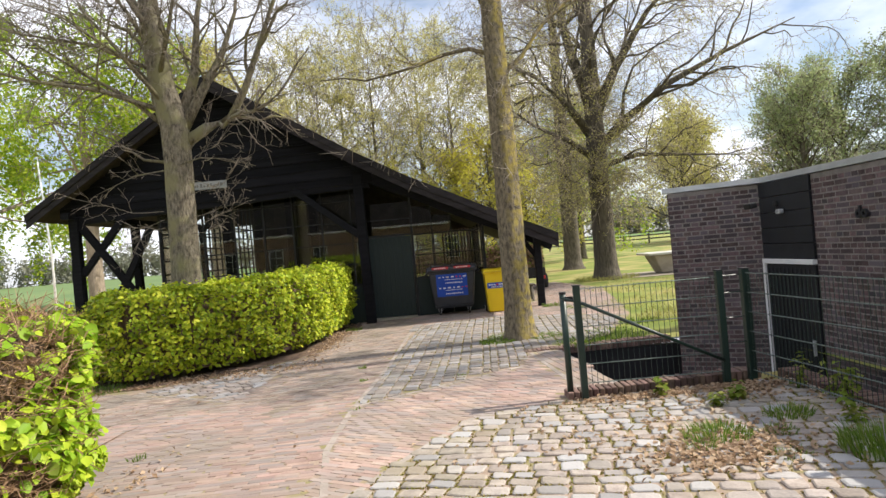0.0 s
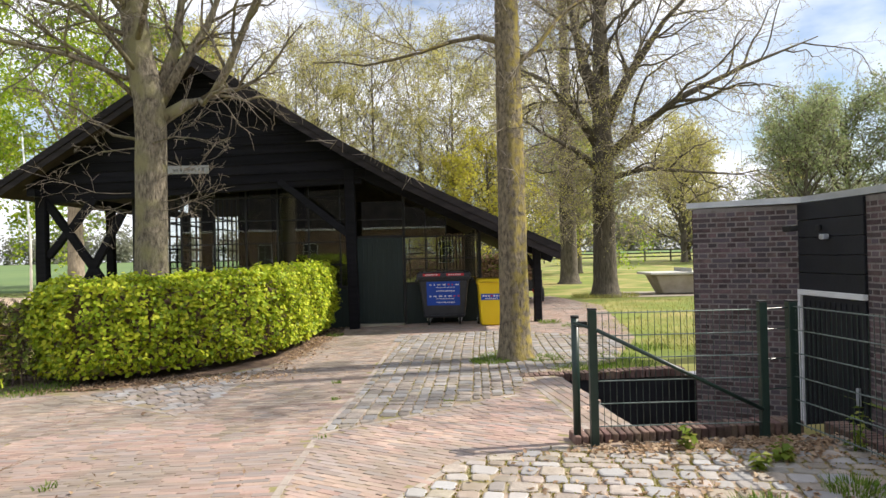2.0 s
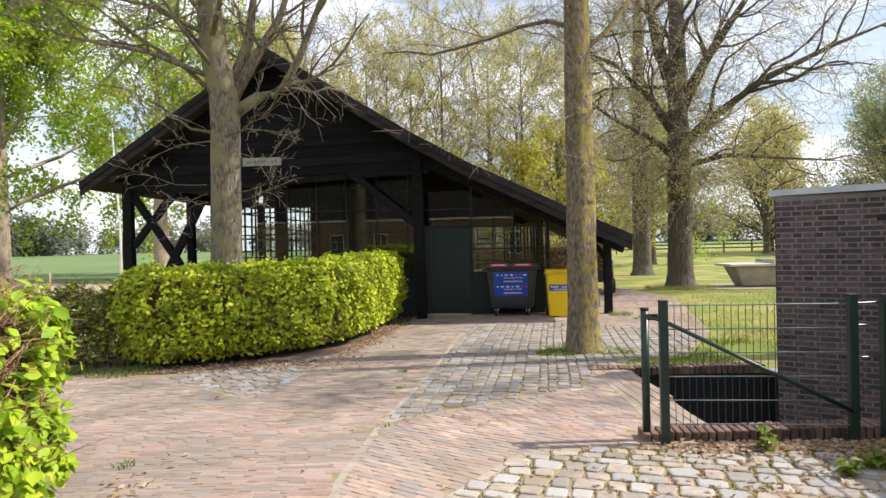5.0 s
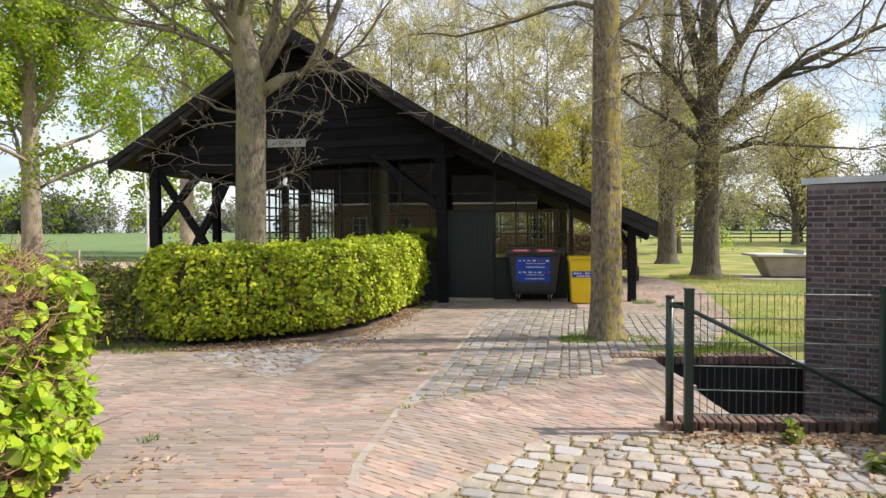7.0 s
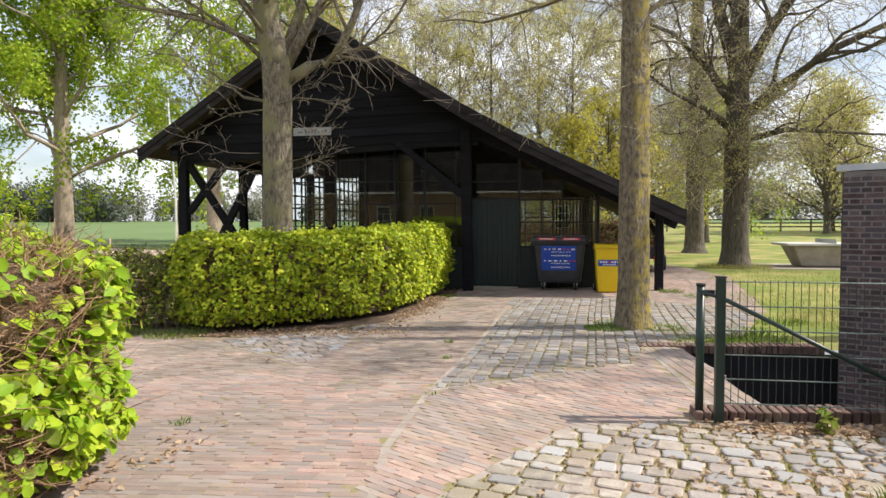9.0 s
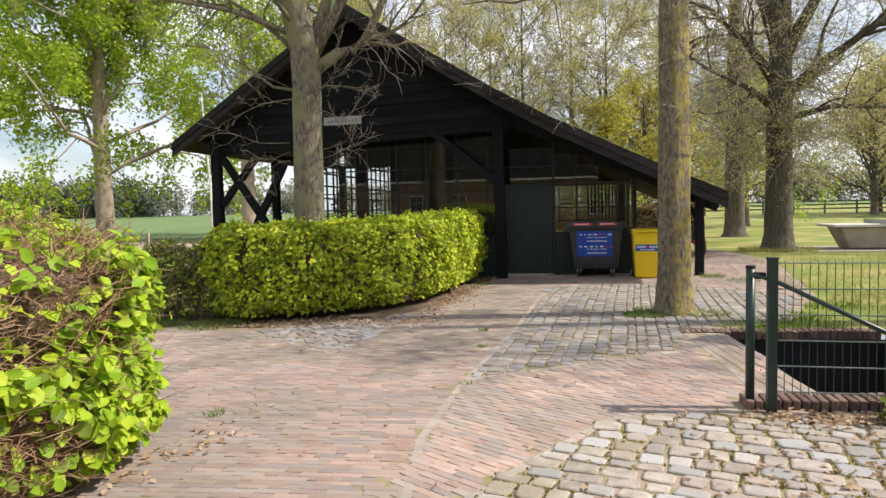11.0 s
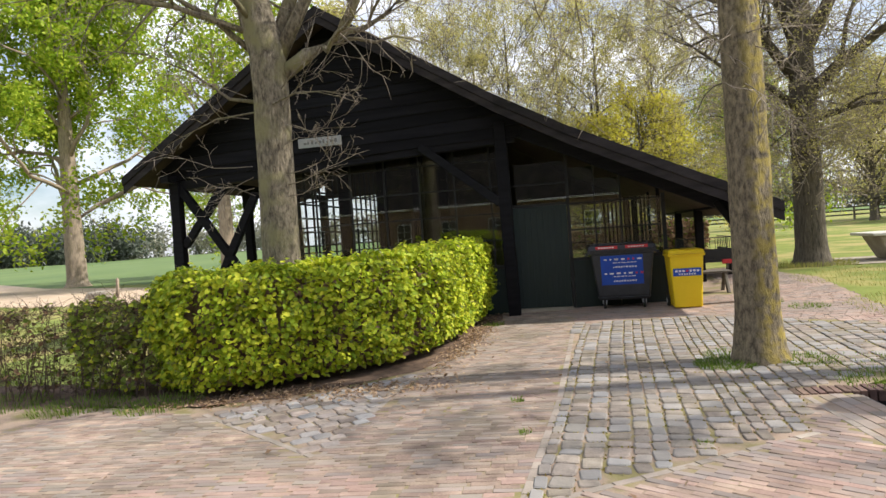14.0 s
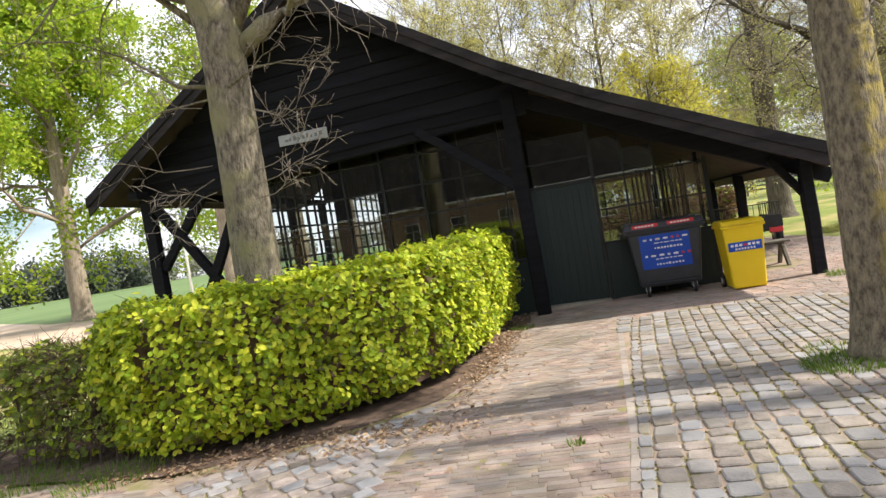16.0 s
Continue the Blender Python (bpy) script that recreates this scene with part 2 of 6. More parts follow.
L_BEECH_DARK = leaf_mat("shaded_leaf", (0.14, 0.21, 0.025), (0.21, 0.28, 0.035), (0.28, 0.28, 0.06))
L_SPRING = leaf_mat("spring_leaf", (0.19, 0.32, 0.022), (0.33, 0.45, 0.035), (0.52, 0.58, 0.065), 0.50)
L_OLIVE = leaf_mat("olive_bud", (0.44, 0.43, 0.13), (0.56, 0.52, 0.17), (0.68, 0.62, 0.26), 0.5)
L_GREEN = leaf_mat("wood_leaf", (0.25, 0.31, 0.15), (0.33, 0.38, 0.18), (0.42, 0.45, 0.22), 0.5)
# far pines: colour lightened towards grey to stand for distance haze
L_PINE_HAZED = leaf_mat("hazed_pine_leaf", (0.085, 0.105, 0.085), (0.11, 0.13, 0.10), (0.13, 0.15, 0.11), 0.2)
L_BROWN = leaf_mat("dry_leaf", (0.16, 0.085, 0.045), (0.27, 0.16, 0.09), (0.38, 0.25, 0.15), 0.3)
L_GRASS = leaf_mat("grass_blade", (0.09, 0.17, 0.02), (0.15, 0.25, 0.03), (0.24, 0.30, 0.06), 0.4)

# ---- mesh helpers ----


def mesh_of(name, verts, faces, material, smooth=False):
    me = bpy.data.meshes.new(name)
    me.from_pydata([tuple(v) for v in verts], [], faces)
    if material:
        me.materials.append(material)
    if smooth:
        me.polygons.foreach_set("use_smooth", [True] * len(me.polygons))
    me.update()
    return me


def from_bm(name, bm, material, smooth=False):
    bmesh.ops.recalc_face_normals(bm, faces=bm.faces)
    me = bpy.data.meshes.new(name)
    bm.to_mesh(me)
    bm.free()
    if material:
        me.materials.append(material)
    if smooth:
        me.polygons.foreach_set("use_smooth", [True] * len(me.polygons))
    return me


def part(name, data, material, parent, label="", smooth=False):
    """One mesh object under a thing or under a part. data: a bmesh or a mesh."""
    me = data if isinstance(data, bpy.types.Mesh) else from_bm(name, data, material, smooth)
    ob = new(name, me)
    ob.parent = parent
    if label:
        ob["label"] = label
    return ob


def thing(name, label, category, group="", at=(0, 0, 0), kind=""):
    ob = new(name)
    ob.location = at
    ob.empty_display_size = 0.2
    return tagged(ob, label, category, group, kind)


def add_box(bm, lo, hi, m=None, bevel=0.0):
    g = bmesh.ops.create_cube(bm, size=1.0)["verts"]
    c = [(a + b) / 2 for a, b in zip(lo, hi)]
    s = [abs(b - a) for a, b in zip(lo, hi)]
    bmesh.ops.transform(bm, verts=g, matrix=Matrix.Translation(c) @ Matrix.Diagonal((*s, 1)))
    if bevel:
        edges = list({e for v in g for e in v.link_edges})
        r = bmesh.ops.bevel(bm, geom=edges, offset=bevel, segments=2, affect="EDGES", profile=0.5)
        g = list({v for f in r["faces"] for v in f.verts} | {v for v in g if v.is_valid})
    if m:
        bmesh.ops.transform(bm, verts=g, matrix=m)
    return g


def box(lo, hi, m=None, bevel=0.0):
    bm = bmesh.new()
    add_box(bm, lo, hi, m, bevel)
    return bm


def beam(p, q, w, d, up=(0, 1, 0), bevel=0.01, wob=0.0):
    """A squared timber from p to q, w wide across and d deep along up, slightly crooked."""
    p, q = Vector(p), Vector(q)
    z = (q - p)
    ln = z.length
    z.normalize()
    y = (Vector(up) - z * z.dot(Vector(up))).normalized()
    x = y.cross(z)
    bm = bmesh.new()
    steps = 7 if wob else 1
    rings = []
    for i in range(steps + 1):
        t = i / steps
        c = p + (q - p) * t + x * (rng.uniform(-wob, wob) if 0 < i < steps else 0)
        f = 1 + (rng.uniform(-0.06, 0.06) if wob else 0)
        b = min(bevel, w * 0.3, d * 0.3)
        hw, hd = w / 2 * f, d / 2 * f
        prof = [(-hw + b, -hd), (hw - b, -hd), (hw, -hd + b), (hw, hd - b), (hw - b, hd), (-hw + b, hd), (-hw, hd - b), (-hw, -hd + b)]
        rings.append([bm.verts.new(c + x * a + y * e) for a, e in prof])
    for r0, r1 in zip(rings, rings[1:]):
        for i in range(8):
            bm.faces.new((r0[i], r0[(i + 1) % 8], r1[(i + 1) % 8], r1[i]))
    bm.faces.new(rings[0][::-1])
    bm.faces.new(rings[-1])
    return bm


def tube(points, radii, sides=8, seed=0, wob=0.0):
    """Vertices and faces of a tapering tube through points."""
    vs, fs = [], []
    r = random.Random(seed)
    for i, p in enumerate(points):
        p = Vector(p)
        d = (Vector(points[min(i + 1, len(points) - 1)]) - Vector(points[max(i - 1, 0)]))
        if d.length < 1e-6:
            d = Vector((0, 0, 1))
        d.normalize()
        a = d.orthogonal().normalized()
        if abs(d.z) > 0.5:
            a = (Vector((1, 0, 0)) - d * d.x).normalized()
        b = d.cross(a)
        for k in range(sides):
            an = 2 * math.pi * k / sides
            rr = radii[i] * (1 + (r.uniform(-wob, wob) if wob else 0))
            vs.append(p + a * math.cos(an) * rr + b * math.sin(an) * rr)
    for i in range(len(points) - 1):
        for k in range(sides):
            k2 = (k + 1) % sides
            fs.append((i * sides + k, i * sides + k2, (i + 1) * sides + k2, (i + 1) * sides + k))
    fs.append(tuple(range(sides))[::-1])
    fs.append(tuple(range((len(points) - 1) * sides, len(points) * sides)))
    return vs, fs


def tube_mesh(name, points, radii, material, sides=8, smooth=True, wob=0.0, seed=0):
    v, f = tube(points, radii, sides, seed, wob)
    return mesh_of(name, v, f, material, smooth)


def rod(bm, p, q, r, sides=8):
    v, f = tube([p, q], [r, r], sides)
    vs = [bm.verts.new(a) for a in v]
    for fc in f:
        bm.faces.new([vs[i] for i in fc])


def gz(x, y):
    """Height of the ground: it falls gently to the left and rises slowly far off."""
    far = min(220.0, math.hypot(x, y - 10))
    return 0.0245 * max(-7.5, min(5.0, x)) + 0.0095 * max(0.0, far - 25)


# ---- ground ----
def ground_sheet():
    xs = [-3000, -900, -400, -220, -150, -100, -70, -50, -38, -30, -24, -18, -14, -11, -8, -6, -4, -2, 0, 1.0, 1.56, 2.5, 3.42, 4.2, 5.5, 7, 9, 12, 16, 20, 26, 34, 44, 60, 90, 140, 220, 400, 900, 3000]
    ys = [-3000, -600, -200, -80, -40, -20, -10, -5, 0, 2.0, 4.0, 6.78, 8.0, 9.42, 11, 13, 15, 17, 20, 24, 28, 32, 36, 40, 46, 54, 64, 76, 95, 130, 180, 230, 400, 900, 3000]
    bm = bmesh.new()
    vs = {}
    for i, x in enumerate(xs):
        for j, y in enumerate(ys):
            vs[i, j] = bm.verts.new((x, y, gz(x, y) - 0.035))
    for i in range(len(xs) - 1):
        for j in range(len(ys) - 1):
            cx, cy = (xs[i] + xs[i + 1]) / 2, (ys[j] + ys[j + 1]) / 2
            if (1.56 < cx < 4.2 and 6.78 < cy < 9.42) or (3.42 < cx < 4.2 and 2.0 < cy < 6.78):
                continue
            f = bm.faces.new((vs[i, j], vs[i + 1, j], vs[i + 1, j + 1], vs[i, j + 1]))
            f.material_index = 1 if (cx < -20 and cy > 20 and math.hypot(cx, cy) > 50) or cy > 130 else 0
    me = from_bm("ground", bm, M_GRASS)
    me.materials.append(M_FIELD)
    return tagged(new("ground", me), "mown spring lawn with green fields beyond", "ground", kind="structure")


ground_sheet()


def inside(poly, x, y):
    c = False
    for (x0, y0), (x1, y1) in zip(poly, poly[1:] + poly[:1]):
        if (y0 > y) != (y1 > y) and x < (x1 - x0) * (y - y0) / (y1 - y0) + x0:
            c = not c
    return c


def sheet(name, poly, z, material, label, kind="structure", step=0.6):
    """A flat area of ground laid over the lawn, following its height."""
    bm = bmesh.new()
    vs = [bm.verts.new((x, y, 0)) for x, y in poly]
    for tri in tessellate_polygon([[Vector((x, y, 0)) for x, y in poly]]):
        bm.faces.new([vs[i] for i in tri])
    x0, x1 = min(p[0] for p in poly), max(p[0] for p in poly)
    y0, y1 = min(p[1] for p in poly), max(p[1] for p in poly)
    for axis, a, b in ((0, x0, x1), (1, y0, y1)):
        k = max(1, int((b - a) / (step * 4)))
        for i in range(1, k):
            co, no = [0, 0, 0], [0, 0, 0]
            co[axis], no[axis] = a + (b - a) * i / k, 1
            bmesh.ops.bisect_plane(bm, geom=bm.verts[:] + bm.edges[:] + bm.faces[:], plane_co=co, plane_no=no)
    for v in bm.verts:
        v.co.z = gz(v.co.x, v.co.y) + z
    for f in bm.faces:
        if f.normal.z < 0:
            f.normal_flip()
    return tagged(new(name, from_bm(name, bm, material)), label, name.split("_")[0], kind=kind)


R2 = [(3.36, 6.30), (1.08, 6.36), (0.17, 6.12), (-0.26, 5.41), (-0.74, 4.5), (-1.4, 3.2), (-2.2, 1.0), (-3.0, -3.0), (3.3, -3.0)]
R3 = [(-1.10, 7.22), (-0.64, 7.53), (0.16, 8.06), (0.89, 8.42), (1.10, 9.62), (2.5, 10.3), (3.36, 12.5), (2.1, 13.6), (1.3, 14.4), (-0.75, 14.4), (-0.9, 9.5)]
R4 = [(-1.13, 7.05), (0.89, 8.36), (1.06, 9.35), (1.10, 9.35), (1.30, 6.80), (1.08, 6.76), (1.08, 6.40), (0.14, 6.17), (-0.30, 5.44), (-0.79, 4.5), (-1.12, 4.0)]
R5 = [(-4.7, 9.65), (-3.37, 8.70), (-2.8, 8.15), (-2.72, 9.6), (-2.72, 11.1), (-3.5, 10.4)]
R1A = [(-1.16, 7.1), (-1.16, 4.0), (-1.5, 3.0), (-2.3, 1.0), (-3.05, -3.0), (-9, -3), (-9, 10.2), (-6.4, 10.05), (-4.75, 9.6), (-2.85, 8.08), (-2.66, 9.6), (-2.66, 11.2), (-2.40, 12.3), (-2.15, 16.6), (-1.0, 16.6), (-0.80, 14.46), (-0.96, 9.5)]
R1B = [(-0.98, 16.6), (1.4, 16.6), (2.6, 17.2), (2.9, 23.5), (3.9, 23.5), (4.5, 19.2), (3.75, 14.2), (3.42, 12.6), (2.15, 13.68), (1.35, 14.46), (-0.78, 14.46)]
BED = [(-9.2, -3.2), (3.38, -3.2), (3.38, 6.3), (1.5, 6.4), (1.5, 9.5), (2.5, 10.2), (3.5, 12.5), (4.6, 19.2), (4.0, 23.8), (1.12, 23.8), (1.12, 16.72), (-2.2, 16.7), (-2.45, 12.3), (-2.72, 11.4), (-4.8, 9.9), (-6.4, 10.15), (-9.2, 10.3)]
pavement = sheet("pavement", BED, 0.0, M_BED, "old yard paving of clay bricks and granite setts")

# ---- brick building beside the sunken area ----
TOP = 2.13


def prism(poly, z0, z1, bm=None):
    bm = bm or bmesh.new()
    a = [bm.verts.new((x, y, z0)) for x, y in poly]
    b = [bm.verts.new((x, y, z1)) for x, y in poly]
    bm.faces.new(a[::-1])
    bm.faces.new(b)
    for i in range(len(poly)):
        j = (i + 1) % len(poly)
        bm.faces.new((a[i], a[j], b[j], b[i]))
    return bm


A0, A1, B1, B2 = Vector((3.19, 9.02)), Vector((4.21, 8.46)), Vector((4.26, 7.39)), Vector((4.42, 2.0))
annex = thing("brick_annex", "low flat-roofed annex of weathered brown brick with zinc roof edge", "building")
core = [(3.1905, 9.0209), (4.2105, 8.4609), (4.26, 8.47), (4.31, 7.39), (4.261, 7.39), (4.436, 1.5), (11, 1.5), (11, 8.9), (3.45, 9.28)]
annex_wall = part("wall", prism(core, -0.95, TOP - 0.01), M_MORTAR, annex, "pale mortar joints")
part("return_wall", prism([(3.185, 9.035), (3.235, 9.005), (3.49, 9.25), (3.43, 9.31)], -0.95, TOP - 0.012), M_BRICK, annex, "brown brick return")
roof_out = [(3.13, 9.06), (4.19, 8.40), (4.24, 7.38), (4.40, 1.4), (11.1, 1.4), (11.1, 9.0), (3.4, 9.36)]
annex_roof = part("roof", prism(roof_out, TOP, TOP + 0.07), M_ZINC, annex, "pale zinc roof edge")


# black boarded bay with the cellar door, between A1 and B1
def wall_frame(p, q):
    d = (q - p).normalized()
    return Matrix(((d.x, d.y, 0, p.x), (d.y, -d.x, 0, p.y), (0, 0, 1, 0), (0, 0, 0, 1)))   # x along, y outwards, z up


MB = wall_frame(A1, B1)
MBW = wall_frame(B1, B2)
MA = wall_frame(A0, A1)
bay = (B1 - A1).length
for i in range(5):
    part("board", box((0.0, 0.0, 1.14 + i * 0.198), (bay, 0.035, 1.14 + (i + 1) * 0.198 - 0.008), MB, 0.004), M_BLACKWOOD_PITSHADE, annex, "black weatherboard")
part("frame", box((0.0, 0.0, 1.08), (bay, 0.06, 1.14), MB, 0.006), M_WHITEPAINT, annex, "white door head")
part("frame", box((0.0, 0.0, -0.9), (0.055, 0.06, 1.078), MB, 0.006), M_WHITEPAINT, annex, "white door jamb")
cdoor = part("door", box((0.06, 0.005, -0.9), (bay, 0.035, 1.075), MB, 0.004), M_BLACKWOOD_PITSHADE, annex, "black ribbed cellar door")
for i in range(11):
    part("slat", box((0.10 + i * 0.085, 0.036, -0.85), (0.125 + i * 0.085, 0.048, 1.03), MB, 0.003), M_BLACKWOOD_PITSHADE, cdoor)
part("door_handle", box((bay - 0.10, 0.05, 0.02), (bay - 0.07, 0.09, 0.20), MB, 0.006), M_ZINC, cdoor, "pale steel lever handle")
lamp = thing("security_lamp", "small dark outdoor lamp on the black boards", "lamp", at=(0, 0, 0))
part("bracket", box((0.38, 0.035, 1.80), (0.44, 0.075, 1.86), MB, 0.008), M_STEEL, lamp)
part("head", box((0.34, 0.075, 1.83), (0.50, 0.17, 1.90), MB @ pose(0, 0, 0, -8), 0.012), M_STEEL, lamp)
part("head", box((0.50, 0.05, 1.70), (0.58, 0.12, 1.76), MB, 0.012), M_ZINC, lamp, "pale sensor")

# dark letters on the brick wall
txt = bpy.data.curves.new("lettering", "FONT")
txt.body, txt.size, txt.extrude, txt.offset = "do", 0.17, 0.012, 0.006
txt.materials.append(M_BLACKWOOD_PITSHADE)
lettering = new("lettering", txt)
lettering.parent = annex
lettering.matrix_local = MBW @ Matrix.Translation((0.76, 0.03, 1.58)) @ Matrix(((1, 0, 0, 0), (0, 0, 1, 0), (0, 1, 0, 0), (0, 0, 0, 1)))

# sunken area
PIT_Z = -0.92
pit = new("pit_floor", from_bm("pit_floor", prism([(1.56, 6.78), (3.44, 6.78), (3.44, 2.0), (4.5, 2.0), (4.4, 9.42), (1.56, 9.42)], PIT_Z - 0.1, PIT_Z), M_SOIL_CORE))
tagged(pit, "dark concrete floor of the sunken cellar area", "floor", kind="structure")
# the far wall is near-black: the pit's shade is put into its colour
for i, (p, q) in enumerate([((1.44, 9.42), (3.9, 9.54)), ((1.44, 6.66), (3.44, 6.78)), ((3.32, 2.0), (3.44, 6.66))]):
    w = new("wall_pit_%d" % (i + 1), from_bm("wall_pit", box((p[0], p[1], PIT_Z), (q[0], q[1], -0.03)), M_BLACKWOOD_PITSHADE if i == 0 else M_MORTAR))
    tagged(w, "retaining wall of the sunken cellar area, far one blackened for shade", "wall", kind="structure")

ledge = new("wall_pit_4", from_bm("wall_pit", prism([(1.42, 6.785), (1.77, 6.785), (1.58, 9.415), (1.42, 9.415)], PIT_Z, 0.02), M_MORTAR))
tagged(ledge, "pale paved ledge beside the sunken cellar area", "wall", kind="structure")

# ---- barn ----
FY = 16.05     # plane of the gable
RAKE = [(-9.93, 3.30), (-5.38, 6.28), (-2.0, 4.17), (-0.74, 3.44), (1.44, 2.338), (2.62, 1.771)]
Y0, Y1 = 15.50, 25.0


def verge(x):
    """How far the roof's front edge juts out: the low side reaches further forward."""
    return -0.195 * max(0.0, x + 2.0)
barn = thing("barn", "black tarred timber barn with a long sloping roof and glazed front", "barn")


def roof_slab(line, y0, y1, t0, t1):
    """Slab between depths t0 and t1 under the roof line."""
    bm = bmesh.new()
    up = [[bm.verts.new((x, y + (verge(x) if y < FY - 0.2 else 0), z - t0)) for y in (y0, y1)] for x, z in line]
    dn = [[bm.verts.new((x, y + (verge(x) if y < FY - 0.2 else 0), z - t1)) for y in (y0, y1)] for x, z in line]
    for i in range(len(line) - 1):
        bm.faces.new((up[i][0], up[i + 1][0], up[i + 1][1], up[i][1]))
        bm.faces.new((dn[i][0], dn[i][1], dn[i + 1][1], dn[i + 1][0]))
        for k in (0, 1):
            bm.faces.new((up[i][k], dn[i][k], dn[i + 1][k], up[i + 1][k]))
    for i in (0, -1):
        bm.faces.new((up[i][0], up[i][1], dn[i][1], dn[i][0]))
    return bm


roof = part("roof", roof_slab(RAKE, Y0 + 0.05, Y1, 0.0, 0.10), M_ROOF, barn, "dark mossy roof covering")
part("soffit", roof_slab([(x, z) for x, z in RAKE], Y0 + 0.06, Y1 - 0.05, 0.104, 0.13), M_SOFFIT, roof, "brown boards under the roof")
for a, b in zip(RAKE, RAKE[1:]):
    for d0, d1, yy in ((-0.02, 0.15, 0.0), (0.15, 0.31, 0.035)):
        part("bargeboard", roof_slab([a, b], Y0 + yy - 0.03, Y0 + 0.048 + (0.0 if d0 < 0 else -0.003), d0, d1 - 0.004), M_BARGE, roof)


def rake_z(x):
    for (x0, z0), (x1, z1) in zip(RAKE, RAKE[1:]):
        if x0 <= x <= x1:
            return z0 + (z1 - z0) * (x - x0) / (x1 - x0)
    return RAKE[-1][1]


def clad_z(x):
    return 3.22 + (x + 9.05) * 0.045


# weatherboards of the gable, each overlapping the next
gable = part("gable_wall", roof_slab([(-9.3, 3.35), (-5.38, 5.95), (-1.75, 3.85)], FY + 0.02, FY + 0.06, 0.0, 0.02), M_TAR, barn)


def gable_board(z0, h, k):
    bm = bmesh.new()
    xs = np.linspace(-9.4, -1.6, 40)
    lo, hi = [], []
    for x in xs:
        zl = z0 + (x + 9.05) * 0.032 + 0.012 * math.sin(x * 1.3 + k * 2.1)
        zh = zl + h + 0.03
        lim = rake_z(float(x)) - 0.2
        if zl < lim:
            lo.append((x, zl))
            hi.append((x, min(zh, lim)))
    if len(lo) < 2:
        bm.free()
        return
    rows = []
    for (x, zl), (_, zh) in zip(lo, hi):
        rows.append([bm.verts.new(p) for p in ((x, FY - 0.035, zl), (x, FY - 0.005, zh), (x, FY + 0.012, zh), (x, FY + 0.005, zl))])
    for a, b in zip(rows, rows[1:]):
        for i in range(4):
            bm.faces.new((a[i], b[i], b[(i + 1) % 4], a[(i + 1) % 4]))
    bm.faces.new(rows[0])
    bm.faces.new(rows[-1][::-1])
    part("board", bm, M_TAR, gable)


for k in range(13):
    gable_board(3.22 + k * 0.225, 0.225, k)
part("tie_beam", beam((-9.15, FY + 0.10, 3.10), (-1.7, FY + 0.10, 3.44), 0.2, 0.2, wob=0.012), M_TAR, barn)
# timber frame: front posts and braces
def gp(x):
    return gz(x, FY)
for (x, y, zt, w) in ((-9.07, FY + 0.02, 3.2, 0.23), (-1.96, FY + 0.05, 3.75, 0.24), (2.30, 15.82, 2.0, 0.17)):
    part("post", beam((x + (0.04 if w == 0.24 else 0), y, gp(x) - 0.03), (x - (0.02 if w == 0.24 else 0), y, zt), w, 0.2, bevel=0.015, wob=0.008), M_TAR, barn)
for p, q, w in (((-9.0, 3.10), (-7.55, 0.98), 0.17), ((-7.85, 3.10), (-8.96, 1.80), 0.17), ((-7.22, 2.80), (-8.35, 0.70), 0.17), ((-3.60, 3.42), (-2.05, 2.18), 0.17)):
    part("brace", beam((p[0], FY + 0.03, p[1]), (q[0], FY + 0.03, q[1]), w, 0.13, bevel=0.015, wob=0.012), M_TAR, barn)
part("brace", beam((1.85, 15.86, 1.88), (2.26, 15.86, 1.28), 0.11, 0.1), M_TAR, barn)
part("rafter", beam((-2.0, FY + 0.1, 3.72), (2.7, FY - 0.05, 1.50), 0.24, 0.16, up=(0, 1, 0), wob=0.015), M_TAR, barn)
for y in (20.0, 23.0):
    part("post", beam((2.30, y, 0.0), (2.30, y, 2.0), 0.19, 0.19, bevel=0.015, wob=0.008), M_TAR, barn)
part("wall_plate", beam((2.30, 15.7, 1.86), (2.30, 24.9, 1.86), 0.16, 0.16, up=(0, 0, 1)), M_TAR, barn)
part("wall_plate", beam((-9.1, 15.7, 3.24), (-9.1, 24.9, 3.24), 0.18, 0.16, up=(0, 0, 1)), M_TAR, barn)
for y in (19.2, 22.3, 24.6):
    part("post", beam((-9.07, y, -0.2), (-9.07, y, 3.2), 0.2, 0.2, wob=0.008), M_TAR, barn)

# glazed front, set back behind the posts
GY = 16.62
GL, GR = -7.22, 1.08


def glass_pane(x0, x1, z0, z1, y=GY, par=None):
    p = part("pane", box((x0, y - 0.003, z0), (x1, y + 0.003, z1)), M_GLASS, par or barn)
    p.visible_shadow = False
    return p


front = part("glazed_front", beam((GL, GY, 0.90), (-1.98, GY, 0.90), 0.07, 0.07), M_STEEL, barn, "dark steel glazing frame")


def bar(x0, z0, x1, z1, w=0.035, y=GY, par=None):
    part("mullion", beam((x0, y, z0), (x1, y, z1), w, 0.05, bevel=0.004), M_STEEL, par or front)


for i in range(6):      # dark green boarding below the glass
    w = (-1.98 - GL) / 6
    part("panel", box((GL + i * w + 0.006, GY - 0.02, -0.15), (GL + (i + 1) * w - 0.006, GY + 0.03, 0.86), None, 0.006), M_DOOR, front)
XS = [-7.22, -6.62, -6.1, -5.3, -4.55, -3.8, -3.05, -2.3, -1.98]
for x in XS:
    bar(x, 0.9, x, min(3.5, rake_z(x) - 0.3), 0.07 if x in (-7.22, -1.98) else 0.032)
for z in (1.45, 2.0, 2.55, 3.1):
    bar(GL, z, -1.98, z, 0.028)
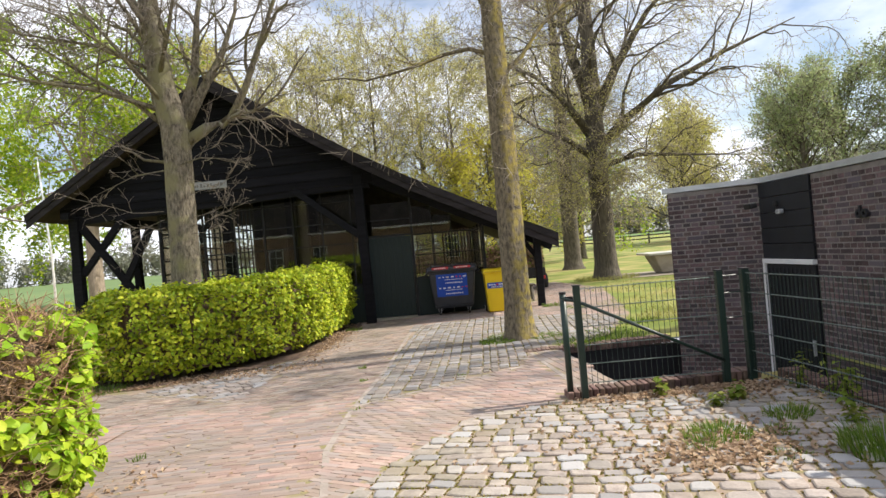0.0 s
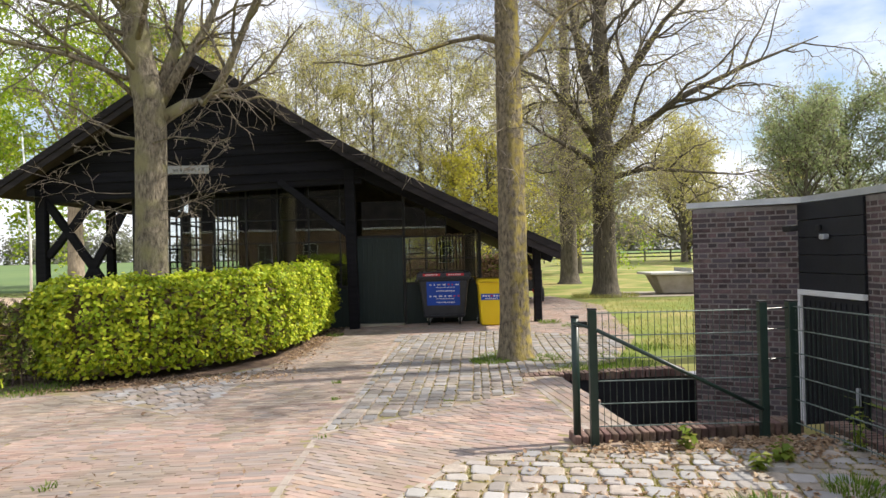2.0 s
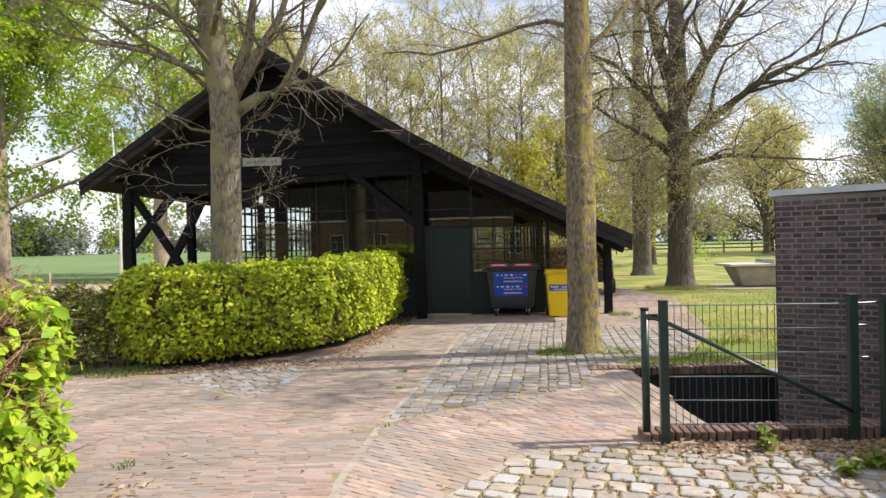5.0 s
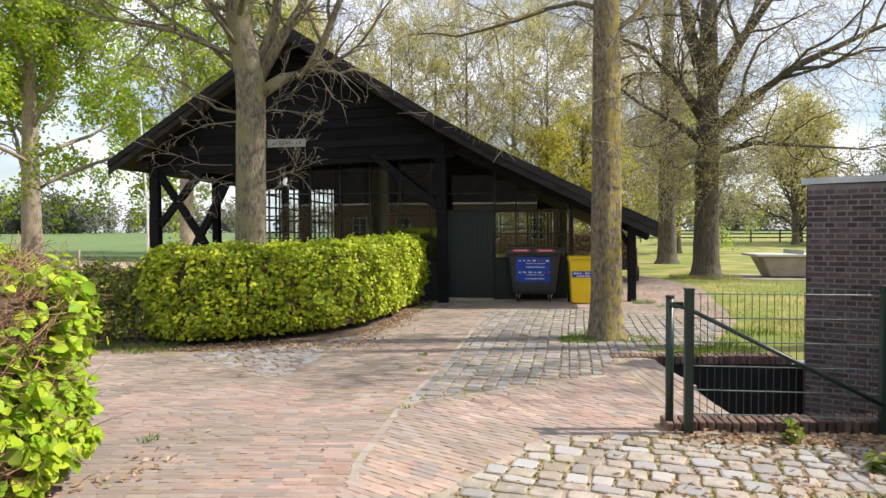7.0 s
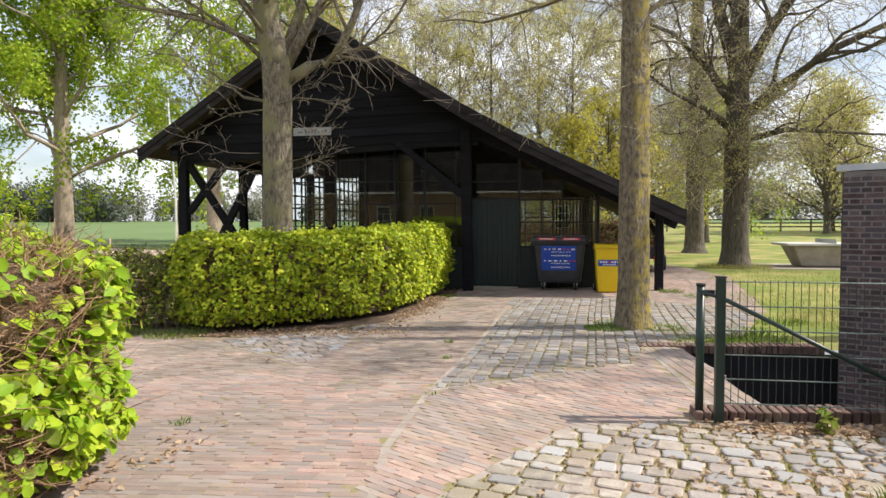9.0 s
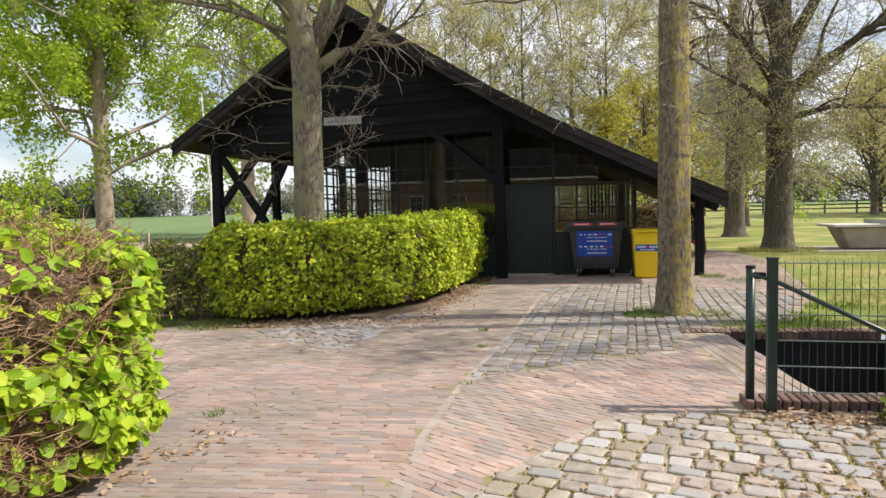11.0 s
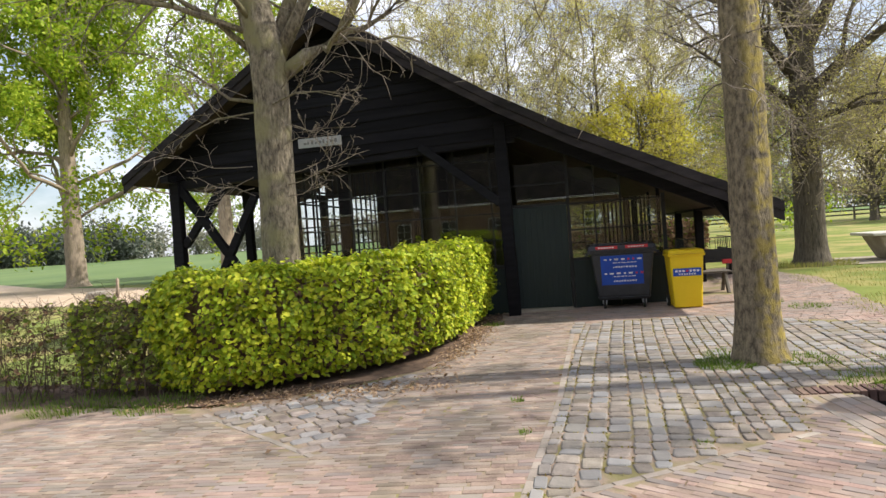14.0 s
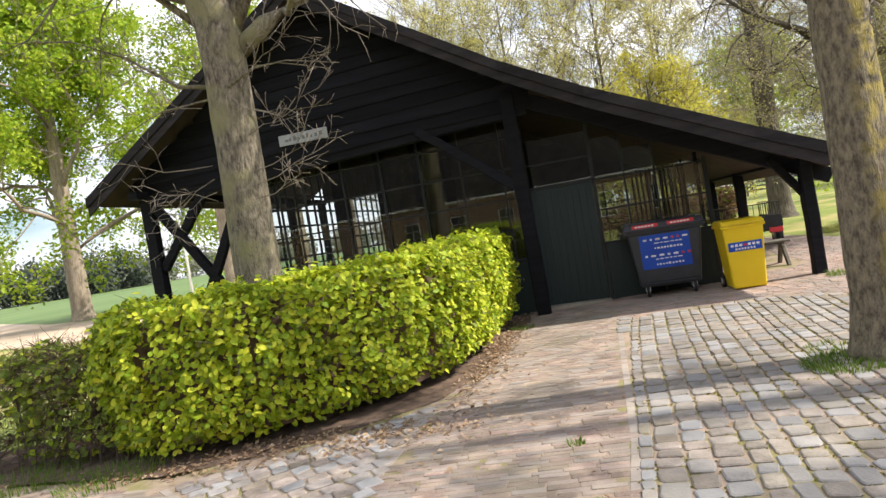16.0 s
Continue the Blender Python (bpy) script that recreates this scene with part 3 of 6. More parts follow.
for a, b in zip(XS, XS[1:]):
    glass_pane(a + 0.01, b - 0.01, 0.93, 3.45, GY + 0.012, front)
# door and the light over it
door = part("door", box((-1.90, GY - 0.03, 0.02), (-0.80, GY + 0.02, 2.07), None, 0.006), M_DOOR, barn, "dark green boarded door")
for i in range(9):
    part("plank", box((-1.88 + i * 0.12, GY - 0.042, 0.06), (-1.762 + i * 0.12, GY - 0.028, 2.05), None, 0.004), M_DOOR, door)
part("threshold", box((-1.92, GY - 0.25, -0.06), (-0.78, GY + 0.05, 0.02), None, 0.01), M_CONC, barn, "worn grey threshold")
for x in (-1.94, -0.765):
    bar(x, -0.02, x, rake_z(x) - 0.38, 0.06)
bar(-1.94, 2.10, -0.765, 2.10, 0.05)
bar(-1.94, 2.52, -0.765, 2.52, 0.03)
glass_pane(-1.9, -0.8, 2.13, 2.95, GY + 0.012, front)
# right light, low boarding under it
part("panel", box((-0.73, GY - 0.02, -0.02), (0.15, GY + 0.03, 0.93), None, 0.006), M_DOOR, front)
part("panel", box((0.16, GY - 0.02, -0.02), (1.03, GY + 0.03, 0.93), None, 0.006), M_DOOR, front)
bar(-0.765, 0.96, 1.05, 0.96, 0.06)
for x in (-0.25, 0.25, 1.05):
    bar(x, -0.02 if x > 1 else 0.96, x, rake_z(x) - 0.38, 0.07 if x > 1 else 0.03)
for z in (1.55, 2.08):
    bar(-0.765, z, 1.05 if z < 2 else 1.05, z, 0.03)
for a, b in ((-0.75, -0.25), (-0.25, 0.25), (0.25, 1.05)):
    glass_pane(a + 0.01, b - 0.01, 0.98, rake_z(b) - 0.4, GY + 0.012, front)

# inside: floor, back wall with windows, posts, right partition of slats
tagged(new("floor_barn", from_bm("floor_barn", box((-9.0, 16.7, -0.25), (2.2, 24.9, -0.01)), M_CONC)), "grey concrete barn floor", "floor", kind="structure")
BY = 24.7
back = part("back_wall", box((-7.2, BY, -0.2), (1.05, BY + 0.12, 0.5)), M_INNER, barn, "brown boarded back wall")


def back_piece(x0, x1, z0, z1):
    part("panel", box((x0, BY, z0), (x1, BY + 0.12, z1)), M_INNER, back)


WIN = [(-1.6, 0.95, 0.5, 2.3)]
edge = -7.2
for x0, x1, z0, z1 in WIN:
    back_piece(edge, x0, 0.5, 3.6)
    back_piece(x0, x1, z1, 2.5)
    edge = x1
    n = 4 if x1 - x0 > 1 else 1
    for i in range(n + 1):
        x = x0 + (x1 - x0) * i / n
        part("mullion", beam((x, BY + 0.05, z0), (x, BY + 0.05, z1), 0.04, 0.05, bevel=0.004), M_STEEL, back)
    for z in (z0 + (z1 - z0) / 3, z0 + (z1 - z0) * 2 / 3):
        part("mullion", beam((x0, BY + 0.05, z), (x1, BY + 0.05, z), 0.035, 0.05, bevel=0.004), M_STEEL, back)
    pn = part("pane", box((x0, BY + 0.058, z0), (x1, BY + 0.064, z1)), M_GLASS, back)
    pn.visible_shadow = False
back_piece(edge, 1.05, 0.5, 2.5)
tri_bm = bmesh.new()
pts = [(-9.0, 3.2), (-9.0, 3.83), (-5.38, 6.21), (-2.0, 4.10), (-0.74, 3.37), (1.05, 2.48), (-1.6, 2.5), (-1.6, 3.6), (-7.2, 3.6), (-7.2, 3.2)]
a = [tri_bm.verts.new((x, BY, z)) for x, z in pts]
b = [tri_bm.verts.new((x, BY + 0.1, z)) for x, z in pts]
tri_bm.faces.new(a)
tri_bm.faces.new(b[::-1])
for i in range(len(pts)):
    tri_bm.faces.new((a[i], a[(i + 1) % len(pts)], b[(i + 1) % len(pts)], b[i]))
part("gable_panel", tri_bm, M_INNER, back)
side = part("side_wall", box((1.03, 16.66, -0.02), (1.09, 24.7, 0.5)), M_TAR, barn, "open slatted partition")
for i in range(5):
    part("post", box((1.03, 17.4 + i * 1.7, 0.5), (1.09, 17.52 + i * 1.7, 2.30)), M_TAR, side)
for i in range(12):
    part("slat", box((0.0 + i * 0.088, 18.5, 0.5), (0.042 + i * 0.088, 18.54, 2.20)), M_TAR, side)
lside = part("side_wall", box((-7.25, 16.66, -0.2), (-7.19, 24.7, 0.9)), M_INNER, barn, "low boarded side wall with glazing above")
for i in range(17):
    y = 16.7 + i * 0.49
    part("mullion", beam((-7.22, y, 0.9), (-7.22, y, 3.9), 0.05, 0.05), M_STEEL, lside)
for z in (1.25, 1.6, 1.95, 2.3, 2.65, 3.0):
    part("mullion", beam((-7.22, 16.66, z), (-7.22, 24.7, z), 0.035, 0.05, up=(0, 0, 1)), M_STEEL, lside)
for x in (-6.0, -4.2):
    for y in (18.2, 21.4):
        part("post", beam((x, y, -0.1), (x, y, 4.6), 0.24, 0.24, wob=0.01), M_TAR, barn)
# name board
sign = thing("name_board", "pale grey name board with faded dark lettering", "sign")
part("board", box((-6.14, FY - 0.065, 3.63), (-5.20, FY - 0.04, 3.82), None, 0.004), M_SIGN, sign)
for i, w in enumerate((0.10, 0.05, 0.07, 0.06, 0.08, 0.06, 0.05, 0.07, 0.09)):
    x = -6.02 + i * 0.083
    part("letter_bar", box((x, FY - 0.069, 3.69), (x + w * 0.7, FY - 0.066, 3.73 + 0.02 * (i % 3))), M_INK, sign)


# ---- leaves, twigs and trees ----
def leaf_mesh(name, pos, nrm, size, material, seed=0, curl=0.25, aspect=0.62, fine=False):
    """Many pointed leaves: each a folded blade of four triangles at pos, facing nrm."""
    g = np.random.default_rng(seed)
    n = len(pos)
    nrm = nrm / np.maximum(1e-6, np.linalg.norm(nrm, axis=1, keepdims=True))
    a = g.normal(size=(n, 3))
    a -= nrm * np.sum(a * nrm, axis=1, keepdims=True)
    a /= np.maximum(1e-6, np.linalg.norm(a, axis=1, keepdims=True))
    b = np.cross(nrm, a)
    s = np.broadcast_to(size, (n,))[:, None] * g.uniform(0.7, 1.25, (n, 1))
    base, tip = pos - a * s * 0.5, pos + a * s * 0.5 - nrm * s * curl * 0.5
    side = b * s * aspect * 0.5
    lift = nrm * s * curl * 0.4
    if fine:
        v = np.stack([base, pos - a * s * 0.22 - side * 0.85 + lift, pos + a * s * 0.16 - side * 0.9 + lift * 0.8, tip, pos + a * s * 0.16 + side * 0.9 + lift * 0.8, pos - a * s * 0.22 + side * 0.85 + lift], axis=1)
        pat = np.array([[0, 1, 2, 0, 2, 3, 0, 3, 4, 0, 4, 5]])
    else:
        v = np.stack([base, pos - side + lift, tip, pos + side + lift], axis=1)
        pat = np.array([[0, 1, 2, 0, 2, 3]])
    m = v.shape[1]
    v = v.reshape(-1, 3).astype(np.float32)
    me = bpy.data.meshes.new(name)
    me.vertices.add(n * m)
    me.vertices.foreach_set("co", v.ravel())
    tris = (np.arange(n)[:, None] * m + pat).reshape(-1, 3)
    me.loops.add(tris.size)
    me.loops.foreach_set("vertex_index", tris.ravel().astype(np.int32))
    me.polygons.add(len(tris))
    me.polygons.foreach_set("loop_start", np.arange(0, tris.size, 3, dtype=np.int32))
    me.materials.append(material)
    me.update(calc_edges=True)
    return me


def grow(vs, fs, p, d, length, r, level, rr, tips, cfg):
    """One branch with its children; tubes go to vs and fs, fine ends to tips."""
    n = max(2, int(length / cfg["seg"][min(level, 2)]))
    n = min(n, 7)
    pts, rad = [Vector(p)], [r]
    d = Vector(d).normalized()
    for i in range(n):
        d = (d + Vector((rr.gauss(0, 1), rr.gauss(0, 1), rr.gauss(0, 1))) * cfg["bend"] + Vector((0, 0, cfg["lift"][min(level, 3)]))).normalized()
        pts.append(pts[-1] + d * (length / n))
        rad.append(max(cfg["min_r"], r * (1 - 0.72 * (i + 1) / n)))
    spawn(vs, fs, pts, rad, level, rr, tips, cfg, length)


def spawn(vs, fs, pts, rad, level, rr, tips, cfg, length, start=0.25):
    sides = (10, 8, 5, 3, 3)[min(level, 4)]
    v, f = tube(pts, rad, sides)
    o = len(vs)
    vs.extend(v)
    fs.extend(tuple(i + o for i in fc) for fc in f)
    cfg["fine"].extend([1 if level >= 3 else 0] * len(f))
    if level >= cfg["levels"]:
        tips.extend(pts[1:])
        return
    k = cfg["kids"][min(level, len(cfg["kids"]) - 1)]
    for j in range(k):
        t = start + (1 - start) * (j + rr.random()) / k
        i = min(len(pts) - 2, int(t * (len(pts) - 1)))
        u = t * (len(pts) - 1) - i
        q = pts[i].lerp(pts[i + 1], u)
        ax = (pts[i + 1] - pts[i]).normalized()
        side = ax.orthogonal().normalized()
        side.rotate(Matrix.Rotation(rr.uniform(0, 6.283), 3, ax))
        ang = radians(rr.uniform(*cfg["angle"]))
        dd = ax * math.cos(ang) + side * math.sin(ang)
        cl = length * rr.uniform(*cfg["ratio"]) * (1.1 - 0.45 * t)
        grow(vs, fs, q, dd, cl, max(cfg["min_r"], min(rad[i] * rr.uniform(0.35, 0.6), cl * 0.019)), level + 1, rr, tips, cfg)


CFG_OAK = dict(seg=(0.8, 0.45, 0.25), bend=0.20, lift=(0.06, 0.03, 0.0, -0.03), min_r=0.006, levels=3, kids=(7, 7, 5), angle=(35, 75), ratio=(0.42, 0.68), fine=[])


def wood_mesh(name, v, f, cfg, bark):
    """Branch mesh: bark on the thick wood, paler twig bark on the thin."""
    me = mesh_of(name, v, f, bark, True)
    me.materials.append(cfg.get("twig", M_TWIG))
    me.polygons.foreach_set("material_index", cfg["fine"][:len(f)])
    cfg["fine"].clear()
    return me


def root_flare(x, y, r0, heights, seed, lean=(0, 0), flare=1.5):
    pts, rad = [], []
    z0 = gz(x, y)
    for h, k in heights:
        pts.append((x + lean[0] * h, y + lean[1] * h, z0 + h))
        rad.append(r0 * k)
    pts = [(pts[0][0], pts[0][1], z0 - 0.25)] + pts
    rad = [rad[0] * 1.1] + rad
    return pts, rad


def trunk_mesh(pts, rad, material, sides=20, seed=1, ridge=0.07):
    """Bark trunk with upright ridges."""
    r = random.Random(seed)
    ph = [r.uniform(0, 6.28) for _ in range(4)]
    fine = []
    for (p, q, a, b) in zip(pts, pts[1:], rad, rad[1:]):
        k = max(1, int((Vector(q) - Vector(p)).length / 0.25))
        for i in range(k):
            t = i / k
            fine.append((Vector(p).lerp(Vector(q), t), a + (b - a) * t))
    fine.append((Vector(pts[-1]), rad[-1]))
    v, f = tube([p for p, _ in fine], [a for _, a in fine], sides)
    out = []
    for i, co in enumerate(v):
        ring, k = divmod(i, sides)
        c, rr = fine[ring]
        an = 2 * math.pi * k / sides
        bump = 1 + ridge * (0.6 * math.sin(3 * an + ph[0] + ring * 0.05) + 0.5 * math.sin(5 * an + ph[1] - ring * 0.09) + r.uniform(-0.5, 0.5))
        out.append(c + (co - c) * bump)
    return mesh_of("trunk", out, f, material, True)


def make_tree(name, label, x, y, r0, height, cfg, seed, bark, leaf=None, leaf_n=0, leaf_size=0.1, first=0.35, limbs=(), lean=(0, 0), spread=0.35, group="", top=True, extra=(), stem=()):
    """A tree: trunk, limbs (given as polylines or grown), twigs and a crown of leaves."""
    rr = random.Random(seed)
    ob = thing(name, label, "tree", group)
    if top:
        hs = [(0, 1.45), (0.15, 1.22), (0.5, 1.06), (height * 0.12, 1.0), (height * 0.3, 0.9), (height * 0.5, 0.72), (height * 0.75, 0.42), (height, 0.10)]
    else:
        hs = [(0, 1.3), (0.2, 1.12), (0.8, 1.0), (height * 0.3, 0.92), (height * 0.6, 0.88), (height, 0.84)]
    pts, rad = root_flare(x, y, r0, hs, seed, lean)
    if stem:
        pts, rad = pts + [p for p, _ in stem], rad + [r for _, r in stem]
    part("trunk", trunk_mesh(pts, rad, bark, 22, seed), None, ob)
    tips = []
    n = cfg.get("limbs", 12)
    for line, r in limbs:
        lv, lf = [], []
        P = [Vector(p) for p in line]
        R = [max(cfg["min_r"], r * (1 - 0.92 * i / (len(P) - 1))) for i in range(len(P))]
        ln = sum((b - a).length for a, b in zip(P, P[1:]))
        spawn(lv, lf, P, R, 1, rr, tips, cfg if r > 0.04 else dict(cfg, kids=(4, 5, 4, 2)), ln * 0.8, 0.2)
        part("limb", wood_mesh("limb", lv, lf, cfg, bark), None, ob)
    if top:
        for i in range(n):
            t = first + (0.97 - first) * (i + rr.random() * 0.6) / n
            h = height * t
            c = Vector((x + lean[0] * h, y + lean[1] * h, gz(x, y) + h))
            an = i * 2.4 + rr.uniform(-0.5, 0.5)
            up = rr.uniform(0.25, 0.9) + t * 0.6
            d = Vector((math.cos(an), math.sin(an), up))
            bv, bf = [], []
            grow(bv, bf, c, d, height * spread * (1.25 - 0.75 * t) * rr.uniform(0.8, 1.2), r0 * cfg.get("thick", 0.36) * (1.1 - t), 1, rr, tips, cfg)
            part("branch", wood_mesh("branch", bv, bf, cfg, bark), None, ob)
    for p, d, ln, r in extra:
        bv, bf = [], []
        grow(bv, bf, Vector(p), Vector(d), ln, r, 2, rr, tips, dict(cfg, kids=(4, 4, 7, 3)))
        part("twig", wood_mesh("twig", bv, bf, cfg, M_TWIG), None, ob)
    if leaf and tips:
        g = np.random.default_rng(seed)
        tp = np.array([tuple(t) for t in tips])
        pick = g.integers(0, len(tp), leaf_n)
        pos = tp[pick] + g.normal(0, leaf_size * 1.3, (leaf_n, 3))
        nr = g.normal(size=(leaf_n, 3)) + np.array([0, 0, 0.8])
        lv = part("leaves", leaf_mesh("leaves", pos, nr, leaf_size, leaf, seed), None, ob)
        lv["kind"] = "stuff"
    return ob


# tree behind the hedge, forked, still bare
TX, TY = -4.71, 11.8


def T1(pts, ys):
    return [(x, TY + y, z) for (x, z), y in zip(pts, ys)]


t1_limbs = [
    (T1([(-5.0, 6.2), (-5.5, 7.0), (-6.0, 8.4)], (0.1, 0.2, 0.6)), 0.07),
    (T1([(-4.95, 5.6), (-5.2, 6.3), (-5.9, 7.4)], (0.1, -0.4, -0.9)), 0.06),
    (T1([(-4.62, 3.95), (-4.1, 4.22), (-3.62, 4.36), (-3.32, 4.85), (-2.92, 5.7), (-2.5, 6.6), (-2.1, 8.2)], (0.06, 0.0, -0.05, -0.1, -0.2, -0.3, -0.4)), 0.12),
    (T1([(-4.55, 4.2), (-4.12, 5.0), (-3.78, 5.6), (-3.5, 6.4), (-3.3, 8.4)], (0, 0.1, 0.2, 0.3, 0.5)), 0.11),
    (T1([(-4.62, 4.2), (-4.35, 5.3), (-4.28, 6.5), (-3.9, 8.6)], (0, 0.3, 0.5, 0.8)), 0.13),
    (T1([(-4.85, 4.3), (-5.4, 4.85), (-6.1, 5.3), (-7.0, 6.0), (-7.9, 6.3)], (0, -0.2, -0.4, -0.7, -0.9)), 0.05),
    (T1([(-4.9, 4.9), (-5.6, 5.7), (-6.4, 6.7), (-7.2, 8.0)], (0, 0.3, 0.5, 0.9)), 0.055),
    (T1([(-4.9, 5.3), (-5.8, 5.75), (-6.9, 5.9), (-8.0, 6.4)], (0, -0.4, -0.9, -1.5)), 0.045),
    (T1([(-4.85, 3.65), (-5.25, 3.72), (-5.7, 4.1), (-6.3, 4.4), (-7.1, 4.5)], (0, -0.1, -0.3, -0.4, -0.6)), 0.03),
    (T1([(-4.9, 4.6), (-5.7, 4.9), (-6.6, 5.0), (-7.8, 5.4), (-9.0, 5.5)], (-0.1, -0.6, -1.2, -1.7, -2.2)), 0.05),
    (T1([(-4.9, 5.5), (-5.6, 6.3), (-6.8, 6.9), (-8.2, 7.4)], (0, 0.5, 1.0, 1.4)), 0.055),
    (T1([(-4.9, 5.9), (-5.4, 6.9), (-6.6, 7.9), (-8.2, 8.6)], (0, -0.3, -0.6, -0.8)), 0.055),
    (T1([(-4.8, 4.7), (-5.2, 5.4), (-5.8, 5.9), (-6.8, 6.2)], (-0.1, -0.7, -1.4, -2.2)), 0.045),
    (T1([(-4.85, 5.2), (-4.4, 5.9), (-4.0, 6.6), (-3.4, 7.4)], (-0.1, -0.6, -1.1, -1.6)), 0.05),
    (T1([(-4.6, 3.55), (-4.1, 3.6), (-3.6, 3.5), (-3.0, 3.3)], (-0.2, -0.5, -0.8, -1.0)), 0.017),
    (T1([(-4.85, 3.5), (-5.3, 3.4), (-5.8, 3.1)], (-0.1, -0.4, -0.7)), 0.015),
]
t1_extra = []
r1 = random.Random(15)
for side, z, ln in ((-1, 2.75, 1.5), (-1, 2.6, 1.0), (-1, 2.45, 1.1), (-1, 3.4, 1.2), (-1, 3.7, 1.3), (1, 2.6, 1.1), (1, 2.45, 1.0), (1, 3.0, 1.2), (1, 3.5, 1.6), (1, 3.75, 1.8), (1, 2.3, 0.8), (-1, 2.35, 0.8), (1, 3.3, 1.3)):
    t1_extra.append(((-4.70 + 0.25 * side, TY - 0.18, z), (side, r1.uniform(-0.6, -0.1), r1.uniform(-0.1, 0.6)), ln, 0.0062))
CFG_T1 = dict(CFG_OAK, bend=0.26, angle=(25, 66), lift=(0.05, 0.04, 0.02, 0.0), kids=(6, 14, 9, 5), levels=4, min_r=0.0034, ratio=(0.32, 0.55))
make_tree("tree", "bare forked oak with lichen-grey bark behind the hedge", TX, TY, 0.285, 3.9, CFG_T1, 11, M_BARK, limbs=t1_limbs, lean=(0.012, 0), top=False, extra=t1_extra,
          stem=[((-4.68, TY, 4.3), 0.25), ((-4.84, TY, 5.0), 0.225), ((-5.0, TY + 0.1, 6.2), 0.19), ((-5.1, TY + 0.2, 8.0), 0.13), ((-4.9, TY + 0.3, 10.5), 0.05)])

# tree in the paving, upright, bark yellowed by lichen
CFG_T2 = dict(CFG_OAK, limbs=26, levels=4, thick=0.26, bend=0.22, lift=(0.0, 0.0, -0.03, -0.06), kids=(7, 9, 7, 4), min_r=0.0042, angle=(35, 80))
t2_extra = []
r2 = random.Random(5)
for i in range(24):
    an, z = r2.uniform(-2.2, 2.2), r2.uniform(2.75, 6.2)
    t2_extra.append(((1.14 + 0.19 * math.cos(an), 10.87 + 0.19 * math.sin(an), z), (math.cos(an), math.sin(an), r2.uniform(-0.6, 0.25)), r2.uniform(0.4, 1.3), 0.0065))
make_tree("tree", "tall bare oak with yellow lichen standing in the paving", 1.17, 10.87, 0.214, 14.0, CFG_T2, 21, M_BARK_LICHEN, L_OLIVE, 1200, 0.04, first=0.31, lean=(-0.004, 0.0), spread=0.36, extra=t2_extra)

# two big oaks on the lawn
CFG_BIG = dict(CFG_OAK, limbs=18, levels=4, thick=0.30, kids=(8, 11, 7, 4), bend=0.24, lift=(0.05, 0.03, 0.0, -0.05), min_r=0.0065, angle=(25, 68), twig=mat("oak_twig", (0.20, 0.165, 0.12), (0.40, 0.345, 0.26), 8, 0.9, 0.2, 60))


def shoots(x, y, r, z0, z1, n, seed):
    """Young shoots sprouting from a trunk."""
    rr = random.Random(seed)
    out = []
    for i in range(n):
        an = rr.uniform(0, 6.283)
        out.append(((x + r * math.cos(an), y + r * math.sin(an), rr.uniform(z0, z1)), (math.cos(an), math.sin(an), rr.uniform(-0.5, 0.8)), rr.uniform(0.7, 2.3), 0.011))
    return out


t4l = [
    ([(5.5, 23.2, 4.6), (6.6, 22.8, 5.6), (8.0, 22.4, 6.6), (9.8, 22.0, 7.4), (12.0, 21.6, 8.2)], 0.20),
    ([(5.5, 23.2, 5.6), (6.4, 23.0, 7.4), (7.6, 22.8, 9.2), (9.4, 22.4, 11.0)], 0.22),
    ([(5.4, 23.2, 5.2), (4.6, 22.8, 6.2), (3.4, 22.2, 7.2), (1.8, 21.8, 7.8)], 0.17),
    ([(5.4, 23.2, 4.4), (4.5, 22.4, 4.9), (3.2, 21.6, 5.4), (2.0, 21.0, 6.2)], 0.13),
    ([(5.5, 23.2, 6.2), (5.0, 23.6, 8.4), (4.6, 23.8, 11.0), (4.4, 24.0, 14.0)], 0.24),
    ([(5.5, 23.2, 4.0), (6.8, 22.6, 4.3), (8.4, 22.2, 4.1), (10.0, 21.8, 3.9)], 0.11),
    ([(5.5, 23.2, 3.6), (5.0, 22.4, 3.8), (4.2, 21.6, 3.3)], 0.06),
]
t4l = [([(x + 0.12, y - 0.5, z) for x, y, z in pts], r) for pts, r in t4l]
make_tree("tree", "broad oak with thickened foot and first spring buds on the lawn", 5.68, 22.7, 0.375, 15.0, CFG_BIG, 31, M_BARK_DARK, L_OLIVE, 30000, 0.062, first=0.40, limbs=t4l, spread=0.42, group="oaks on the lawn", extra=shoots(5.66, 22.7, 0.35, 2.4, 7.0, 120, 77))
make_tree("tree", "tall oak with first spring buds on the lawn", 6.4, 32.2, 0.40, 17.0, CFG_BIG, 41, M_BARK_DARK, L_OLIVE, 20000, 0.075, first=0.30, spread=0.34, group="oaks on the lawn", extra=shoots(6.4, 32.2, 0.36, 3.0, 9.0, 100, 78))

# unseen oak past the annex, added so that its branches dapple the yard
make_tree("tree", "bare oak added out of view beyond the annex to dapple the yard", 11.9, 10.6, 0.34, 16.0, dict(CFG_OAK, limbs=12, levels=3, thick=0.28, kids=(5, 7, 5), min_r=0.012, bend=0.24), 47, M_BARK_DARK, first=0.46, spread=0.28, group="oaks on the lawn")

